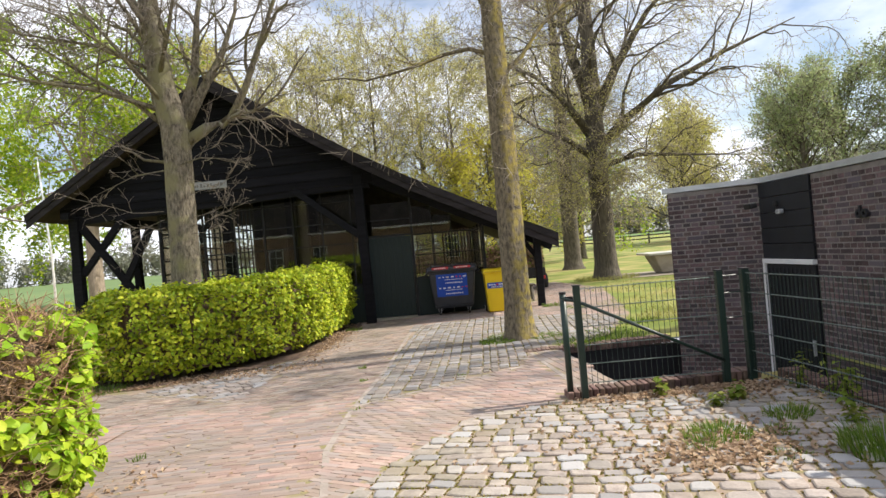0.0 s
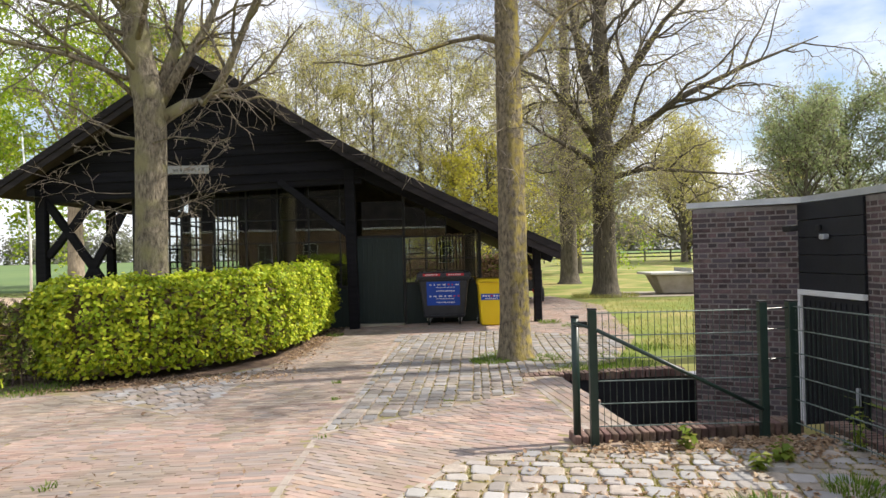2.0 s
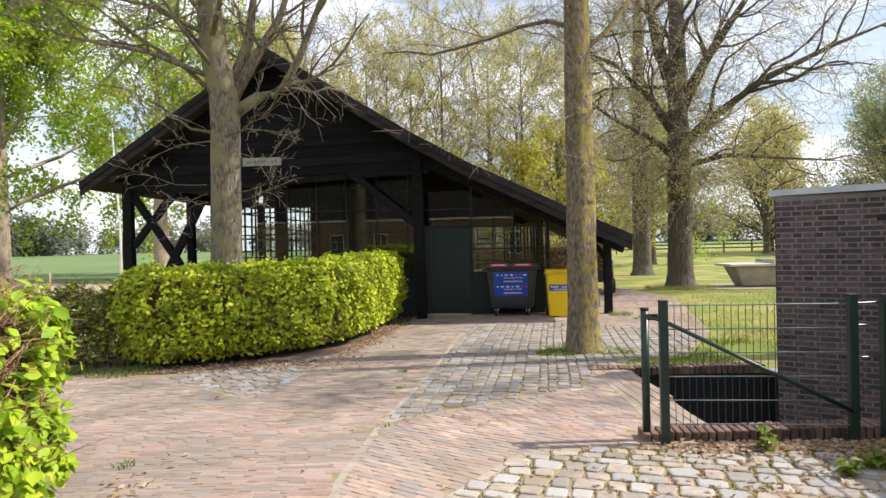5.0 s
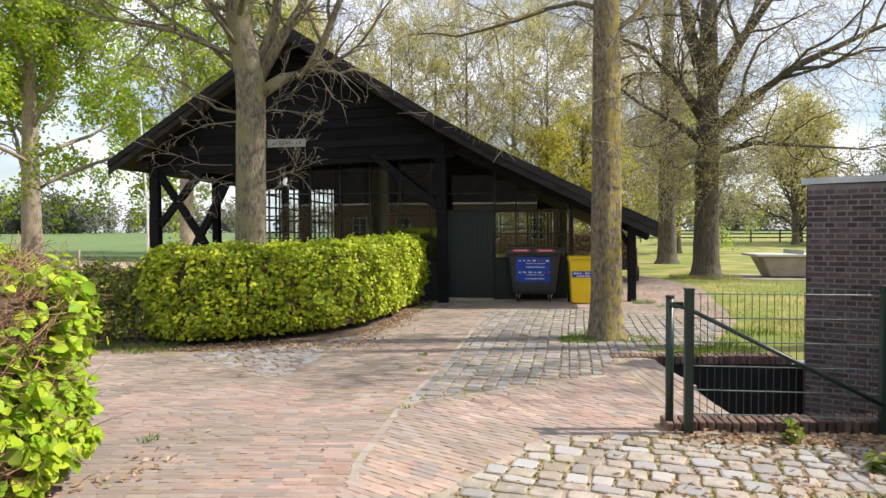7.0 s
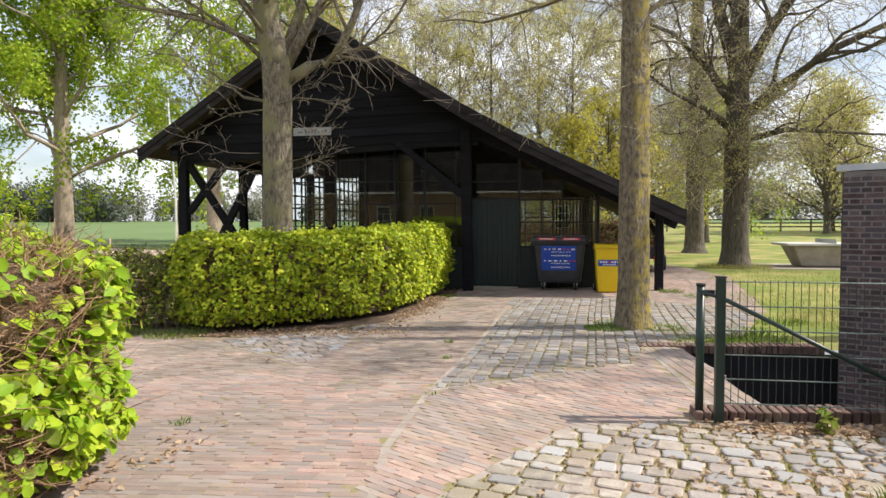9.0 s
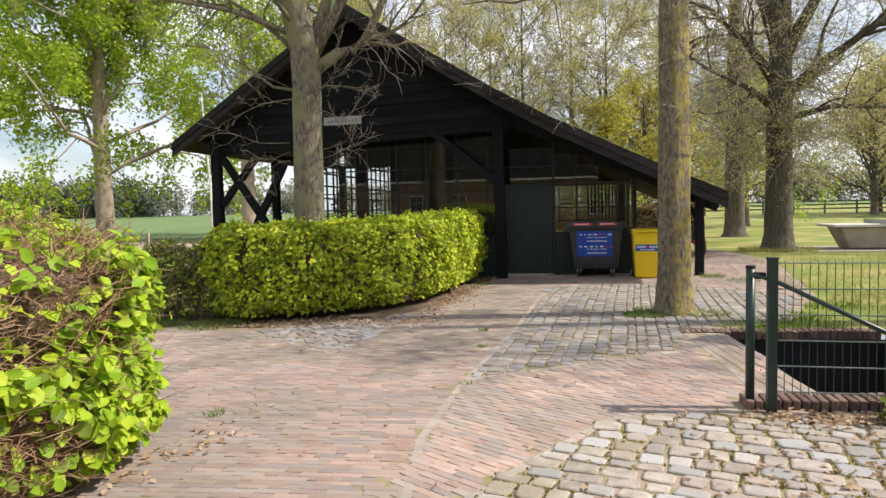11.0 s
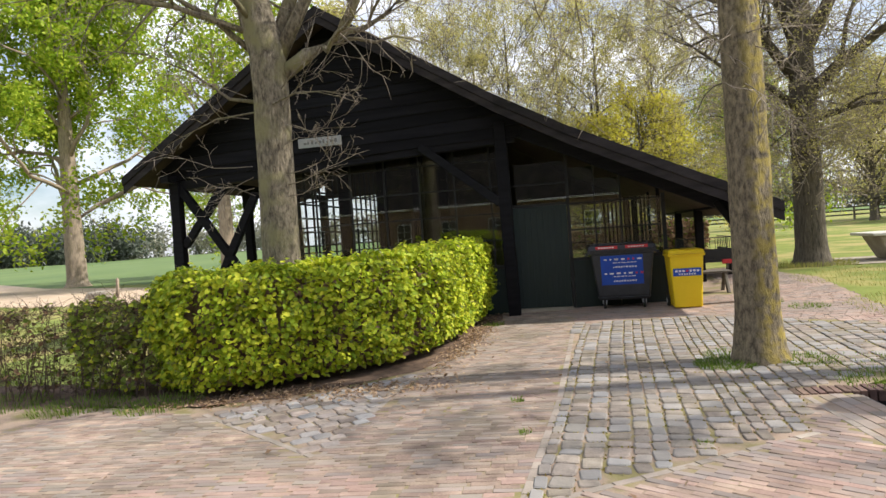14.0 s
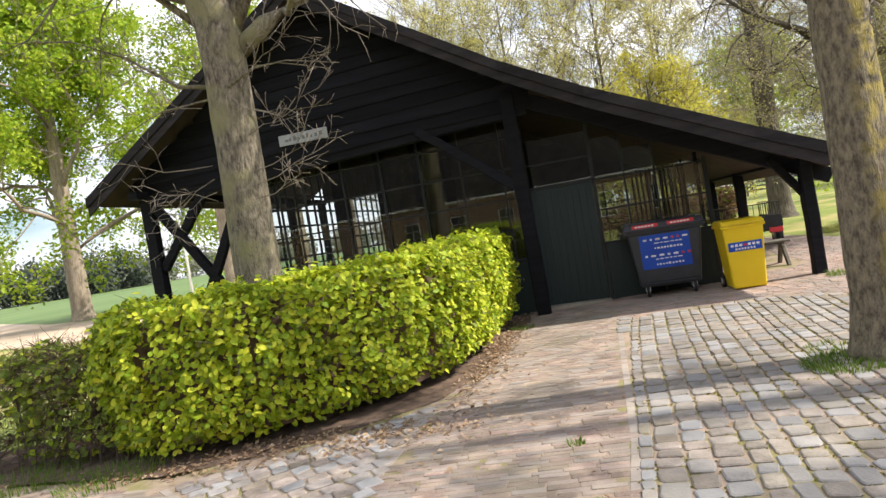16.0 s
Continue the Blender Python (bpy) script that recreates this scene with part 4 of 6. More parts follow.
# fresh green lime beyond the sand path, and pale trunks beside it
CFG_LIME = dict(CFG_OAK, limbs=20, kids=(7, 6, 5), bend=0.2, lift=(0.0, -0.01, -0.03, -0.05), min_r=0.018, angle=(35, 80), seg=(1.6, 0.9, 0.5))
make_tree("tree", "lime tree with pale trunk and fresh light-green leaves", -33.5, 41.2, 0.60, 21.0, CFG_LIME, 51, M_BARK_PALE, L_SPRING, 66000, 0.30, first=0.20, spread=0.52)
make_tree("tree", "pale-trunked tree in young leaf beside the path", -20.5, 38.0, 0.42, 15.0, CFG_LIME, 52, M_BARK_PALE, L_SPRING, 7000, 0.24, first=0.42, spread=0.36, group="trees behind the barn")
make_tree("tree", "pale-trunked tree in young leaf beside the path", -16.6, 39.0, 0.42, 15.0, CFG_LIME, 53, M_BARK_PALE, L_SPRING, 6000, 0.24, first=0.42, spread=0.36, group="trees behind the barn")
make_tree("tree", "pale-trunked tree in young leaf beside the path", -14.2, 41.0, 0.40, 15.0, CFG_LIME, 54, M_BARK_PALE, L_OLIVE, 6000, 0.22, first=0.42, spread=0.36, group="trees behind the barn")
make_tree("tree", "young tree in fresh green leaf on the lawn", 9.5, 44.0, 0.20, 9.0, dict(CFG_LIME, min_r=0.012), 55, M_BARK_DARK, L_SPRING, 7000, 0.22, first=0.25, spread=0.40)

# slender olive-leaved trees behind the barn; a mixed wood to the east
CFG_SLIM = dict(CFG_OAK, limbs=26, thick=0.55, kids=(5, 8, 5), bend=0.22, lift=(0.10, 0.07, 0.03, 0.0), min_r=0.011, angle=(22, 55), seg=(1.6, 0.9, 0.5))
slim = make_tree("tree", "slender tree in olive-yellow bud behind the barn", -4.0, 44.0, 0.15, 15.5, CFG_SLIM, 61, M_BARK_DARK, L_OLIVE, 15000, 0.11, first=0.16, spread=0.36, group="slender trees behind the barn")
slim2 = make_tree("tree", "slender tree in olive-yellow bud behind the barn", 1.2, 42.0, 0.14, 13.5, CFG_SLIM, 62, M_BARK_DARK, L_OLIVE, 15000, 0.11, first=0.18, spread=0.36, group="slender trees behind the barn")
slim3 = make_tree("tree", "low bushy tree in yellow-green leaf behind the barn", 3.2, 40.0, 0.15, 7.5, CFG_SLIM, 63, M_BARK_DARK, leaf_mat("yellow_leaf", (0.50, 0.49, 0.07), (0.60, 0.56, 0.08), (0.70, 0.62, 0.12), 0.55), 9000, 0.16, first=0.12, spread=0.42, group="slender trees behind the barn")
wood = make_tree("tree", "full green tree at the edge of the wood", 33.0, 58.0, 0.26, 13.5, dict(CFG_SLIM, min_r=0.02), 64, M_BARK_DARK, L_GREEN, 9500, 0.22, first=0.12, spread=0.36, group="wood edge")
wood2 = make_tree("tree", "olive-yellow tree at the edge of the wood", 23.5, 62.0, 0.28, 11.5, dict(CFG_SLIM, min_r=0.02), 65, M_BARK_DARK, L_OLIVE, 9000, 0.24, first=0.08, spread=0.42, group="wood edge")


def again(src, x, y, turn, size, base):
    """Another tree of the same kind at x, y, turned and scaled about its foot."""
    bx, by = base
    m = Matrix.Translation((x, y, gz(x, y))) @ Matrix.Rotation(turn, 4, "Z") @ Matrix.Scale(size, 4) @ Matrix.Translation((-bx, -by, -gz(bx, by)))
    c = copy_thing(src, Matrix())
    for ch in c.children:
        ch.matrix_local = m
    return c


rt = random.Random(3)
for x, y, s in ((-9.5, 46, 1.0), (-6.8, 49, 1.1), (-1.0, 48, 1.05), (5.0, 49, 0.95), (-13.5, 52, 0.95)):
    again(slim, x, y, rt.uniform(0, 6.28), s, (-4.0, 44.0))
for x, y, s in ((4.4, 43, 0.9), (-7.5, 43, 1.0)):
    again(slim2, x, y, rt.uniform(0, 6.28), s, (1.2, 42.0))
for x, y, s in ((0.2, 41, 0.9), (5.6, 42, 0.85), (-2.6, 40, 0.8)):
    again(slim3, x, y, rt.uniform(0, 6.28), s, (3.2, 40.0))
for x, y, s in ((38, 60, 1.05), (43, 58, 1.1), (48, 62, 1.15), (36, 66, 1.0), (54, 60, 1.2), (40, 70, 1.1), (60, 66, 1.1)):
    again(wood, x, y, rt.uniform(0, 6.28), s, (33.0, 58.0))
for x, y, s in ((27, 70, 0.95), (19.5, 90, 0.8)):
    again(wood2, x, y, rt.uniform(0, 6.28), s, (23.5, 62.0))

# far woods along the skyline, distance haze put into their leaf colours
def far_wood(name, label, ring, n, size, material, seed):
    g = np.random.default_rng(seed)
    x0, y0, x1, y1, depth, h = ring
    trees = 170
    at = np.sort(g.random(trees))
    cx, cy = x0 + (x1 - x0) * at + g.normal(0, depth, trees), y0 + (y1 - y0) * at + g.normal(0, depth, trees)
    tall = h * g.uniform(0.6, 1.15, trees)
    k = g.integers(0, trees, n)
    v = g.normal(size=(n, 3))
    v /= np.linalg.norm(v, axis=1)[:, None]
    v *= (g.random(n) ** 0.45)[:, None]
    wide = tall[k] * 0.27
    pos = np.stack([cx[k] + v[:, 0] * wide, cy[k] + v[:, 1] * wide, tall[k] * (0.48 + 0.5 * v[:, 2]) + 0.6], axis=1)
    ob = new(name, leaf_mesh(name, pos, g.normal(size=(n, 3)), size, material, seed))
    return tagged(ob, label, "woodland", kind="stuff")


far_wood("far_woods", "grey-green tree line beyond the fields, leaf colour paled for haze", (-260, 90, -40, 230, 3, 12), 42000, 0.9, leaf_mat("haze_tinted_leaf", (0.19, 0.195, 0.15), (0.24, 0.245, 0.175), (0.30, 0.30, 0.21), 0.3), 3)
far_wood("far_woods", "grey-green tree line beyond the meadow, leaf colour paled for haze", (-40, 230, 150, 160, 3, 14), 42000, 0.9, bpy.data.materials["haze_tinted_leaf"], 4)
far_wood("far_pines", "dark pine wood at the edge of the field, leaf colour lightened for haze", (-190, 120, -118, 160, 3, 13), 32000, 0.9, L_PINE_HAZED, 5)


# ---- hedges ----
def hedge(name, label, poly, top, per_m2, size, leaf, leaf2, share, seed, core_in=0.14, bulge=0.06, stems=0, top_share=1.0, core_mat=None, twig_n=0, twig_mat=None, bald=(), lumps=0.0, notch=()):
    """A clipped hedge over a footprint: dark core standing for inner shade, stems, and leaves over its sides and top.
    top(x, y): its height.
    """
    g = np.random.default_rng(seed)
    ob = thing(name, label, "hedge")
    edges = list(zip(poly, poly[1:] + poly[:1]))
    area = sum(a[0] * b[1] - b[0] * a[1] for a, b in edges)
    sg = 1 if area > 0 else -1
    P, N = [], []
    for a, b in edges:
        ax, ay, bx, by = *a, *b
        ln = math.hypot(bx - ax, by - ay)
        nx, ny = (by - ay) / ln * sg, -(bx - ax) / ln * sg
        n = int(ln * 1.4 * per_m2)
        t, h = g.random(n), g.random(n) ** 0.9
        x, y = ax + (bx - ax) * t, ay + (by - ay) * t
        zt = np.array([top(p, q) for p, q in zip(x, y)])
        z0 = np.array([gz(p, q) for p, q in zip(x, y)]) + 0.10
        z = z0 + (zt - z0) * h
        wave = 0.05 * np.sin(x * 5.1 + y * 3.7 + seed) * np.sin(z * 6.3 + x * 2.2) + bulge * np.sin(h * 2.6) - 0.10 * np.maximum(0, 0.12 - h) / 0.12
        off = wave + g.normal(0, 0.035, n) - g.random(n) ** 3 * 0.10
        if lumps:
            off = off + lumps * np.array([noise.noise(Vector((p * 4.2, q * 4.2, r * 5.0 + seed))) + 0.6 * noise.noise(Vector((p * 10.0, q * 10.0, r * 11.0))) for p, q, r in zip(x, y, z)])
        for cx, cy, r, d in notch:
            off = off - d * np.exp(-((x - cx) ** 2 + (y - cy) ** 2) / r ** 2)
        P.append(np.stack([x + nx * off, y + ny * off, z], axis=1))
        N.append(np.tile((nx * 0.7, ny * 0.7, 0.62), (n, 1)) + g.normal(0, 0.42, (n, 3)))
    x0, x1 = min(p[0] for p in poly), max(p[0] for p in poly)
    y0, y1 = min(p[1] for p in poly), max(p[1] for p in poly)
    n = int((x1 - x0) * (y1 - y0) * per_m2 * top_share)
    x, y = g.uniform(x0, x1, n), g.uniform(y0, y1, n)
    ok = np.array([inside(poly, p, q) for p, q in zip(x, y)])
    x, y = x[ok], y[ok]
    z = np.array([top(p, q) for p, q in zip(x, y)]) + 0.03 * np.sin(x * 6 + y * 5) + g.normal(0, 0.03, len(x)) + g.random(len(x)) ** 8 * 0.10
    P.append(np.stack([x, y, z], axis=1))
    N.append(np.tile((0, 0, 1.0), (len(x), 1)) + g.normal(0, 0.5, (len(x), 3)))
    P, N = np.concatenate(P), np.concatenate(N)
    rr = random.Random(seed)
    thin = np.array([noise.noise(Vector((p[0] * 8.5, p[1] * 8.5, p[2] * 9.5 + seed))) for p in P]) if lumps else np.zeros(len(P))
    twig_at = [rr.randrange(len(P)) for _ in range(twig_n)]
    keep = ~((thin < -0.22) & (g.random(len(P)) < 0.7))
    for cx, cy, cz, r in bald:
        near = np.linalg.norm((P - np.array([cx, cy, cz])) * np.array([1, 0.8, 1.3]), axis=1) < r
        keep &= ~(near & (g.random(len(P)) < 0.82))
        idx = np.nonzero(near)[0]
        if len(idx):
            twig_at += [int(k) for k in g.choice(idx, int(900 * r))]
    mask = g.random(len(P)) < share
    for m, mt in ((mask & keep, leaf), (~mask & keep, leaf2)):
        if m.sum():
            lv = part("leaves", leaf_mesh("leaves", P[m], N[m], size, mt, seed + 1, 0.2, 0.72, True), None, ob)
            lv["kind"] = "stuff"
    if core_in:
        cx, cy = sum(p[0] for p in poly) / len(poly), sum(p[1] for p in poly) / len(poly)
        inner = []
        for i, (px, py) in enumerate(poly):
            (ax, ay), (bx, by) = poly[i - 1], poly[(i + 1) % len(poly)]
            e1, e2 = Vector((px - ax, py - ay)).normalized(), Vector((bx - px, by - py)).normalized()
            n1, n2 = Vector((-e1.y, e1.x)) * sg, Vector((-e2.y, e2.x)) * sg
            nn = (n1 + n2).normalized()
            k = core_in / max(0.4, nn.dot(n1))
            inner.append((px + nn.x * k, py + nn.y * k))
        # added solid block in soil colour, seen as shade through the leaf gaps
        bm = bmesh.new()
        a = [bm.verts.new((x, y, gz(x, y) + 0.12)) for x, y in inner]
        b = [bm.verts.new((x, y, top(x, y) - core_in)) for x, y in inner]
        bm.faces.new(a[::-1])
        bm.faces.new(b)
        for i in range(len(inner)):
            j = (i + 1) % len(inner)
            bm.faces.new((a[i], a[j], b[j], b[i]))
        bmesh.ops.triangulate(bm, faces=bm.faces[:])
        part("inner_growth", bm, core_mat or M_SOIL_CORE, ob, "solid dark core standing for the shade inside")
    vs, fs = [], []
    mx, my = sum(p[0] for p in poly) / len(poly), sum(p[1] for p in poly) / len(poly)
    for a, b in edges:
        ln = math.hypot(b[0] - a[0], b[1] - a[1])
        for i in range(int(ln * stems)):
            t = rr.random()
            x, y = a[0] + (b[0] - a[0]) * t, a[1] + (b[1] - a[1]) * t
            if core_in:
                x, y = x + (mx - x) * 0.16, y + (my - y) * 0.16
            p = Vector((x, y, gz(x, y) - 0.05))
            q = Vector((x + rr.uniform(-0.35, 0.35), y + rr.uniform(-0.15, 0.15), top(x, y) - rr.uniform(0.05, 0.4)))
            v, f = tube([p, p.lerp(q, 0.5) + Vector((rr.uniform(-0.06, 0.06), 0, 0)), q], [0.011, 0.008, 0.003], 4)
            o = len(vs)
            vs.extend(v)
            fs.extend(tuple(k + o for k in fc) for fc in f)
    for k in twig_at:
        p = Vector(P[k]) - Vector(N[k]).normalized() * 0.06
        d = Vector((rr.gauss(0, 1), rr.gauss(0, 1), rr.gauss(0.3, 0.7))).normalized()
        ln = rr.uniform(0.08, 0.28)
        v, f = tube([p, p + d * ln * 0.5, p + (d + Vector((rr.gauss(0, 0.3), rr.gauss(0, 0.3), 0.1))) * ln], [0.004, 0.003, 0.0015], 3)
        o = len(vs)
        vs.extend(v)
        fs.extend(tuple(q + o for q in fc) for fc in f)
    if vs:
        part("stem_growth", mesh_of("stem_growth", vs, fs, twig_mat or M_TWIG), None, ob, "thin brown stems")["kind"] = "stuff"
    return ob


H1 = [(-5.80, 10.50), (-5.05, 10.22), (-4.2, 10.50), (-3.5, 11.05), (-2.95, 11.52), (-2.62, 12.4), (-2.42, 15.5), (-2.45, 15.95), (-3.2, 15.95), (-3.45, 12.75), (-4.0, 11.75), (-4.4, 11.40), (-5.9, 11.25)]
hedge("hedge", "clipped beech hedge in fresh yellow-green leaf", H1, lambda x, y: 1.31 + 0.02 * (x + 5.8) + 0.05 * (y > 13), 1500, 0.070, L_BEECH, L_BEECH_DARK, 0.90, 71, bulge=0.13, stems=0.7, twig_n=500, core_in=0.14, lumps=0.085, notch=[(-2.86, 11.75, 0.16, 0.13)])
M_STEM = mat("hedge_stem", (0.060, 0.042, 0.030), (0.15, 0.105, 0.075), 8, 0.9, 0.2)
H2 = [(-13.0, 10.75), (-6.6, 10.62), (-5.85, 10.65), (-5.85, 11.1), (-13.0, 11.25)]
hedge("hedge", "sparse low beech hedge, mostly bare brown twigs", H2, lambda x, y: 0.98, 60, 0.075, L_BEECH_DARK, L_BROWN, 0.55, 72, core_in=0, bulge=0.0, stems=6, twig_n=7000, twig_mat=M_STEM)
H2B = [(-7.1, 10.60), (-5.82, 10.52), (-5.82, 11.15), (-7.1, 11.2)]
hedge("hedge", "thin stretch of beech hedge in dull green leaf", H2B, lambda x, y: 1.0 + 0.08 * math.sin(x * 6), 300, 0.078, L_BEECH_DARK, L_BEECH, 0.75, 73, core_in=0, bulge=0.04, stems=5, twig_n=1800, twig_mat=M_STEM)
H3 = [(-3.02, 5.2), (-2.86, 4.95), (-2.80, 4.5), (-2.95, 3.0), (-3.3, 0.4), (-4.8, 0.4), (-5.6, 3.0), (-6.6, 5.6), (-4.4, 5.5)]
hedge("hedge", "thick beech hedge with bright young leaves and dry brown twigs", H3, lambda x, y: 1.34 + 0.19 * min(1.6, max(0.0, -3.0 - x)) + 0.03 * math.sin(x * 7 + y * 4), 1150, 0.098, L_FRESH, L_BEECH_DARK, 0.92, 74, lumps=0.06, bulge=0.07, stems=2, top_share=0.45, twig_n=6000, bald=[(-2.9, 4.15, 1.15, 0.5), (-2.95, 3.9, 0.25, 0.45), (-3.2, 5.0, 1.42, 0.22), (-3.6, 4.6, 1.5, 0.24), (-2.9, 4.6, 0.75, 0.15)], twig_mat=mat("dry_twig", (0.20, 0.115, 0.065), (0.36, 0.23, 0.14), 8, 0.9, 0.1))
hedge("hedge", "rust-brown beech hedge beyond the barn", [(-6, 33), (5, 33), (5, 34), (-6, 34)], lambda x, y: 1.5, 160, 0.16, L_BROWN, L_BEECH_DARK, 0.8, 75, bulge=0.05)
# bare earth under the hedges
sheet("soil_bed", [(-13, 10.4), (-6.4, 10.2), (-5.0, 9.95), (-4.1, 10.2), (-3.3, 10.75), (-2.72, 11.3), (-2.40, 12.3), (-2.12, 15.6), (-2.2, 16.4), (-3.4, 16.4), (-3.8, 12.8), (-4.3, 11.9), (-6, 11.6), (-13, 11.6)], 0.008, M_SOIL_CORE, "brown leaf-strewn earth under the hedge")
sheet("path_sand", [(-60, 46), (-36, 32), (-24, 27), (-14, 25.5), (-9.5, 25.5), (-9.5, 31), (-15, 33), (-24, 36.0), (-36, 41), (-60, 58)], -0.01, M_SAND, "pale sandy track along the field")

# ---- gate and fence ----
def mesh_panel(par, p, q, z0, z1, rows, step):
    """Welded mesh between two posts: doubled level wires and thin uprights."""
    p, q = Vector((*p, 0)), Vector((*q, 0))
    d = (q - p)
    n = int(d.length / step)
    nrm = Vector((-d.y, d.x, 0)).normalized() * 0.006
    for i in range(rows):
        z = z0 + (z1 - z0) * i / (rows - 1)
        bm = bmesh.new()
        for s in (-1, 1):
            rod(bm, p + nrm * s + Vector((0, 0, z)), q + nrm * s + Vector((0, 0, z)), 0.0045, 6)
        part("rail_wire", bm, M_WIRE, par)
    me = None
    for i in range(1, n):
        if me is None:
            bm = bmesh.new()
            rod(bm, (0, 0, z0 - 0.02), (0, 0, z1 + 0.015), 0.003, 5)
            me = from_bm("upright_wire", bm, M_GREENPOST)
        ob = part("upright_wire", me, None, par)
        ob.location = p + d * i / n


def fence_post(par, x, y, top, w=0.06, name="post"):
    z = gz(x, y)
    o = part(name, box((x - w / 2, y - w / 2, z - 0.1), (x + w / 2, y + w / 2, top), None, 0.006), M_GREENPOST, par)
    part("cap", box((x - w / 2 - 0.004, y - w / 2 - 0.004, top), (x + w / 2 + 0.004, y + w / 2 + 0.004, top + 0.012), None, 0.004), M_RUBBER, o, "black plastic cap")


gate = thing("gate", "dark green welded mesh gate with a diagonal brace", "gate")
fence_post(gate, 1.27, 6.36, 1.15, 0.065, "gate_stile")
fence_post(gate, 2.68, 6.37, 1.18, 0.065, "gate_stile")
mesh_panel(gate, (1.30, 6.36), (2.65, 6.37), 0.19, 1.12, 6, 0.052)
bm = bmesh.new()
rod(bm, (1.13, 6.42, 1.04), (1.30, 6.335, 0.985), 0.013, 8)
rod(bm, (1.30, 6.335, 0.985), (2.66, 6.345, 0.30), 0.017, 10)
part("brace", bm, M_GREENPOST, gate, "sloping dark green tube", True)
part("latch", box((1.16, 6.40, 1.00), (1.24, 6.44, 1.05), None, 0.006), M_STEEL, gate)
stop = thing("gate_post", "round dark green steel gate post", "post")
bm = bmesh.new()
rod(bm, (1.15, 6.47, 0.0), (1.15, 6.47, 1.075), 0.032, 16)
sp = part("tube", bm, M_GREENPOST, stop, "", True)
bm = bmesh.new()
rod(bm, (1.15, 6.47, 1.075), (1.15, 6.47, 1.095), 0.035, 16)
part("cap", bm, M_RUBBER, stop, "", True)
fence = thing("fence", "dark green welded mesh fence beside the cellar area", "fence")
fence_post(fence, 2.98, 6.47, 1.17, 0.075)
fence_post(fence, 3.24, 3.97, 1.20, 0.06)
mesh_panel(fence, (2.98, 6.47), (3.24, 4.0), 0.16, 1.13, 6, 0.052)
for z in (0.45, 0.7, 0.95, 1.12):
    bm = bmesh.new()
    rod(bm, (2.71, 6.40, z), (2.96, 6.46, z), 0.006, 6)
    part("hinge_rod", bm, M_GREENPOST, fence)

# ---- waste containers ----
def taper_box(b, t, z0, z1, bevel=0.03, bulge=0.0):
    """Box tapering from rectangle b at z0 to t at z1; rectangles as x0, y0, x1, y1."""
    bm = bmesh.new()
    lo = [bm.verts.new((x, y, z0)) for x, y in ((b[0], b[1]), (b[2], b[1]), (b[2], b[3]), (b[0], b[3]))]
    hi = [bm.verts.new((x, y, z1)) for x, y in ((t[0], t[1]), (t[2], t[1]), (t[2], t[3]), (t[0], t[3]))]
    bm.faces.new(lo[::-1])
    bm.faces.new(hi)
    for i in range(4):
        j = (i + 1) % 4
        bm.faces.new((lo[i], lo[j], hi[j], hi[i]))
    if bevel:
        bmesh.ops.bevel(bm, geom=bm.edges[:], offset=bevel, segments=3, affect="EDGES", profile=0.5)
    return bm


def wheel(par, x, y, z, r, w, caster=True):
    bm = bmesh.new()
    rod(bm, (x - w / 2, y, z), (x + w / 2, y, z), r, 18)
    wh = part("wheel", bm, M_RUBBER, par, "", True)
    bm = bmesh.new()
    rod(bm, (x - w / 2 - 0.004, y, z), (x + w / 2 + 0.004, y, z), r * 0.55, 12)
    part("rim", bm, M_ZINC, wh, "grey rim", True)
    if caster:
        part("fork", box((x - w / 2 - 0.018, y - 0.03, z), (x + w / 2 + 0.018, y + 0.04, z + r + 0.05), None, 0.008), M_ZINC, par, "zinc caster fork")


big = thing("waste_container", "anthracite four-wheeled waste container with blue sticker", "container", at=(0.18, 16.22, 0.008))
part("body", taper_box((-0.47, -0.30, 0.47, 0.30), (-0.57, -0.38, 0.57, 0.38), 0.22, 1.06, 0.04), M_BIN, big)
part("rim", taper_box((-0.615, -0.41, 0.615, 0.40), (-0.625, -0.42, 0.625, 0.41), 1.045, 1.10, 0.012), M_BIN, big)
part("base", taper_box((-0.44, -0.28, 0.44, 0.28), (-0.49, -0.32, 0.49, 0.32), 0.17, 0.235, 0.02), M_BIN, big)
lid = part("lid", taper_box((-0.625, -0.42, 0.625, 0.41), (-0.60, -0.36, 0.60, 0.39), 1.105, 1.215, 0.03), M_BIN, big, "dark plastic lid")
part("lid_handle", box((-0.58, -0.455, 1.10), (0.58, -0.425, 1.135), None, 0.01), M_BIN, lid)
for x in (-0.49, 0.0, 0.49):
    part("rib", box((x - 0.02, -0.34, 1.19), (x + 0.02, 0.36, 1.232), None, 0.008), M_BIN, lid)
for x in (-0.27, 0.27):
    part("red_sticker", box((x - 0.20, -0.402, 1.135), (x + 0.20, -0.394, 1.195), pose(0, 0, 0) , 0.0), M_RED, lid, "red warning sticker")
    for i in range(6):
        part("letter_bar", box((x - 0.15 + i * 0.05, -0.406, 1.155), (x - 0.115 + i * 0.05, -0.403, 1.178)), M_WHITE, lid)
for x in (-0.36, 0.36):
    for y in (-0.22, 0.22):
        wheel(big, x, y, 0.095, 0.09, 0.045)
for x in (-0.66, 0.66):
    bm = bmesh.new()
    rod(bm, (x, -0.12, 1.03), (x, 0.12, 1.03), 0.03, 10)
    part("trunnion", bm, M_BIN, big, "", True)
slope = math.degrees(math.atan2(0.08, 0.84))
MS = pose(0, -0.383, 1.06, slope) 
st = part("sticker", box((-0.39, -0.006, -0.60), (0.37, -0.001, -0.05), MS), M_BLUE, big, "blue advertising sticker")
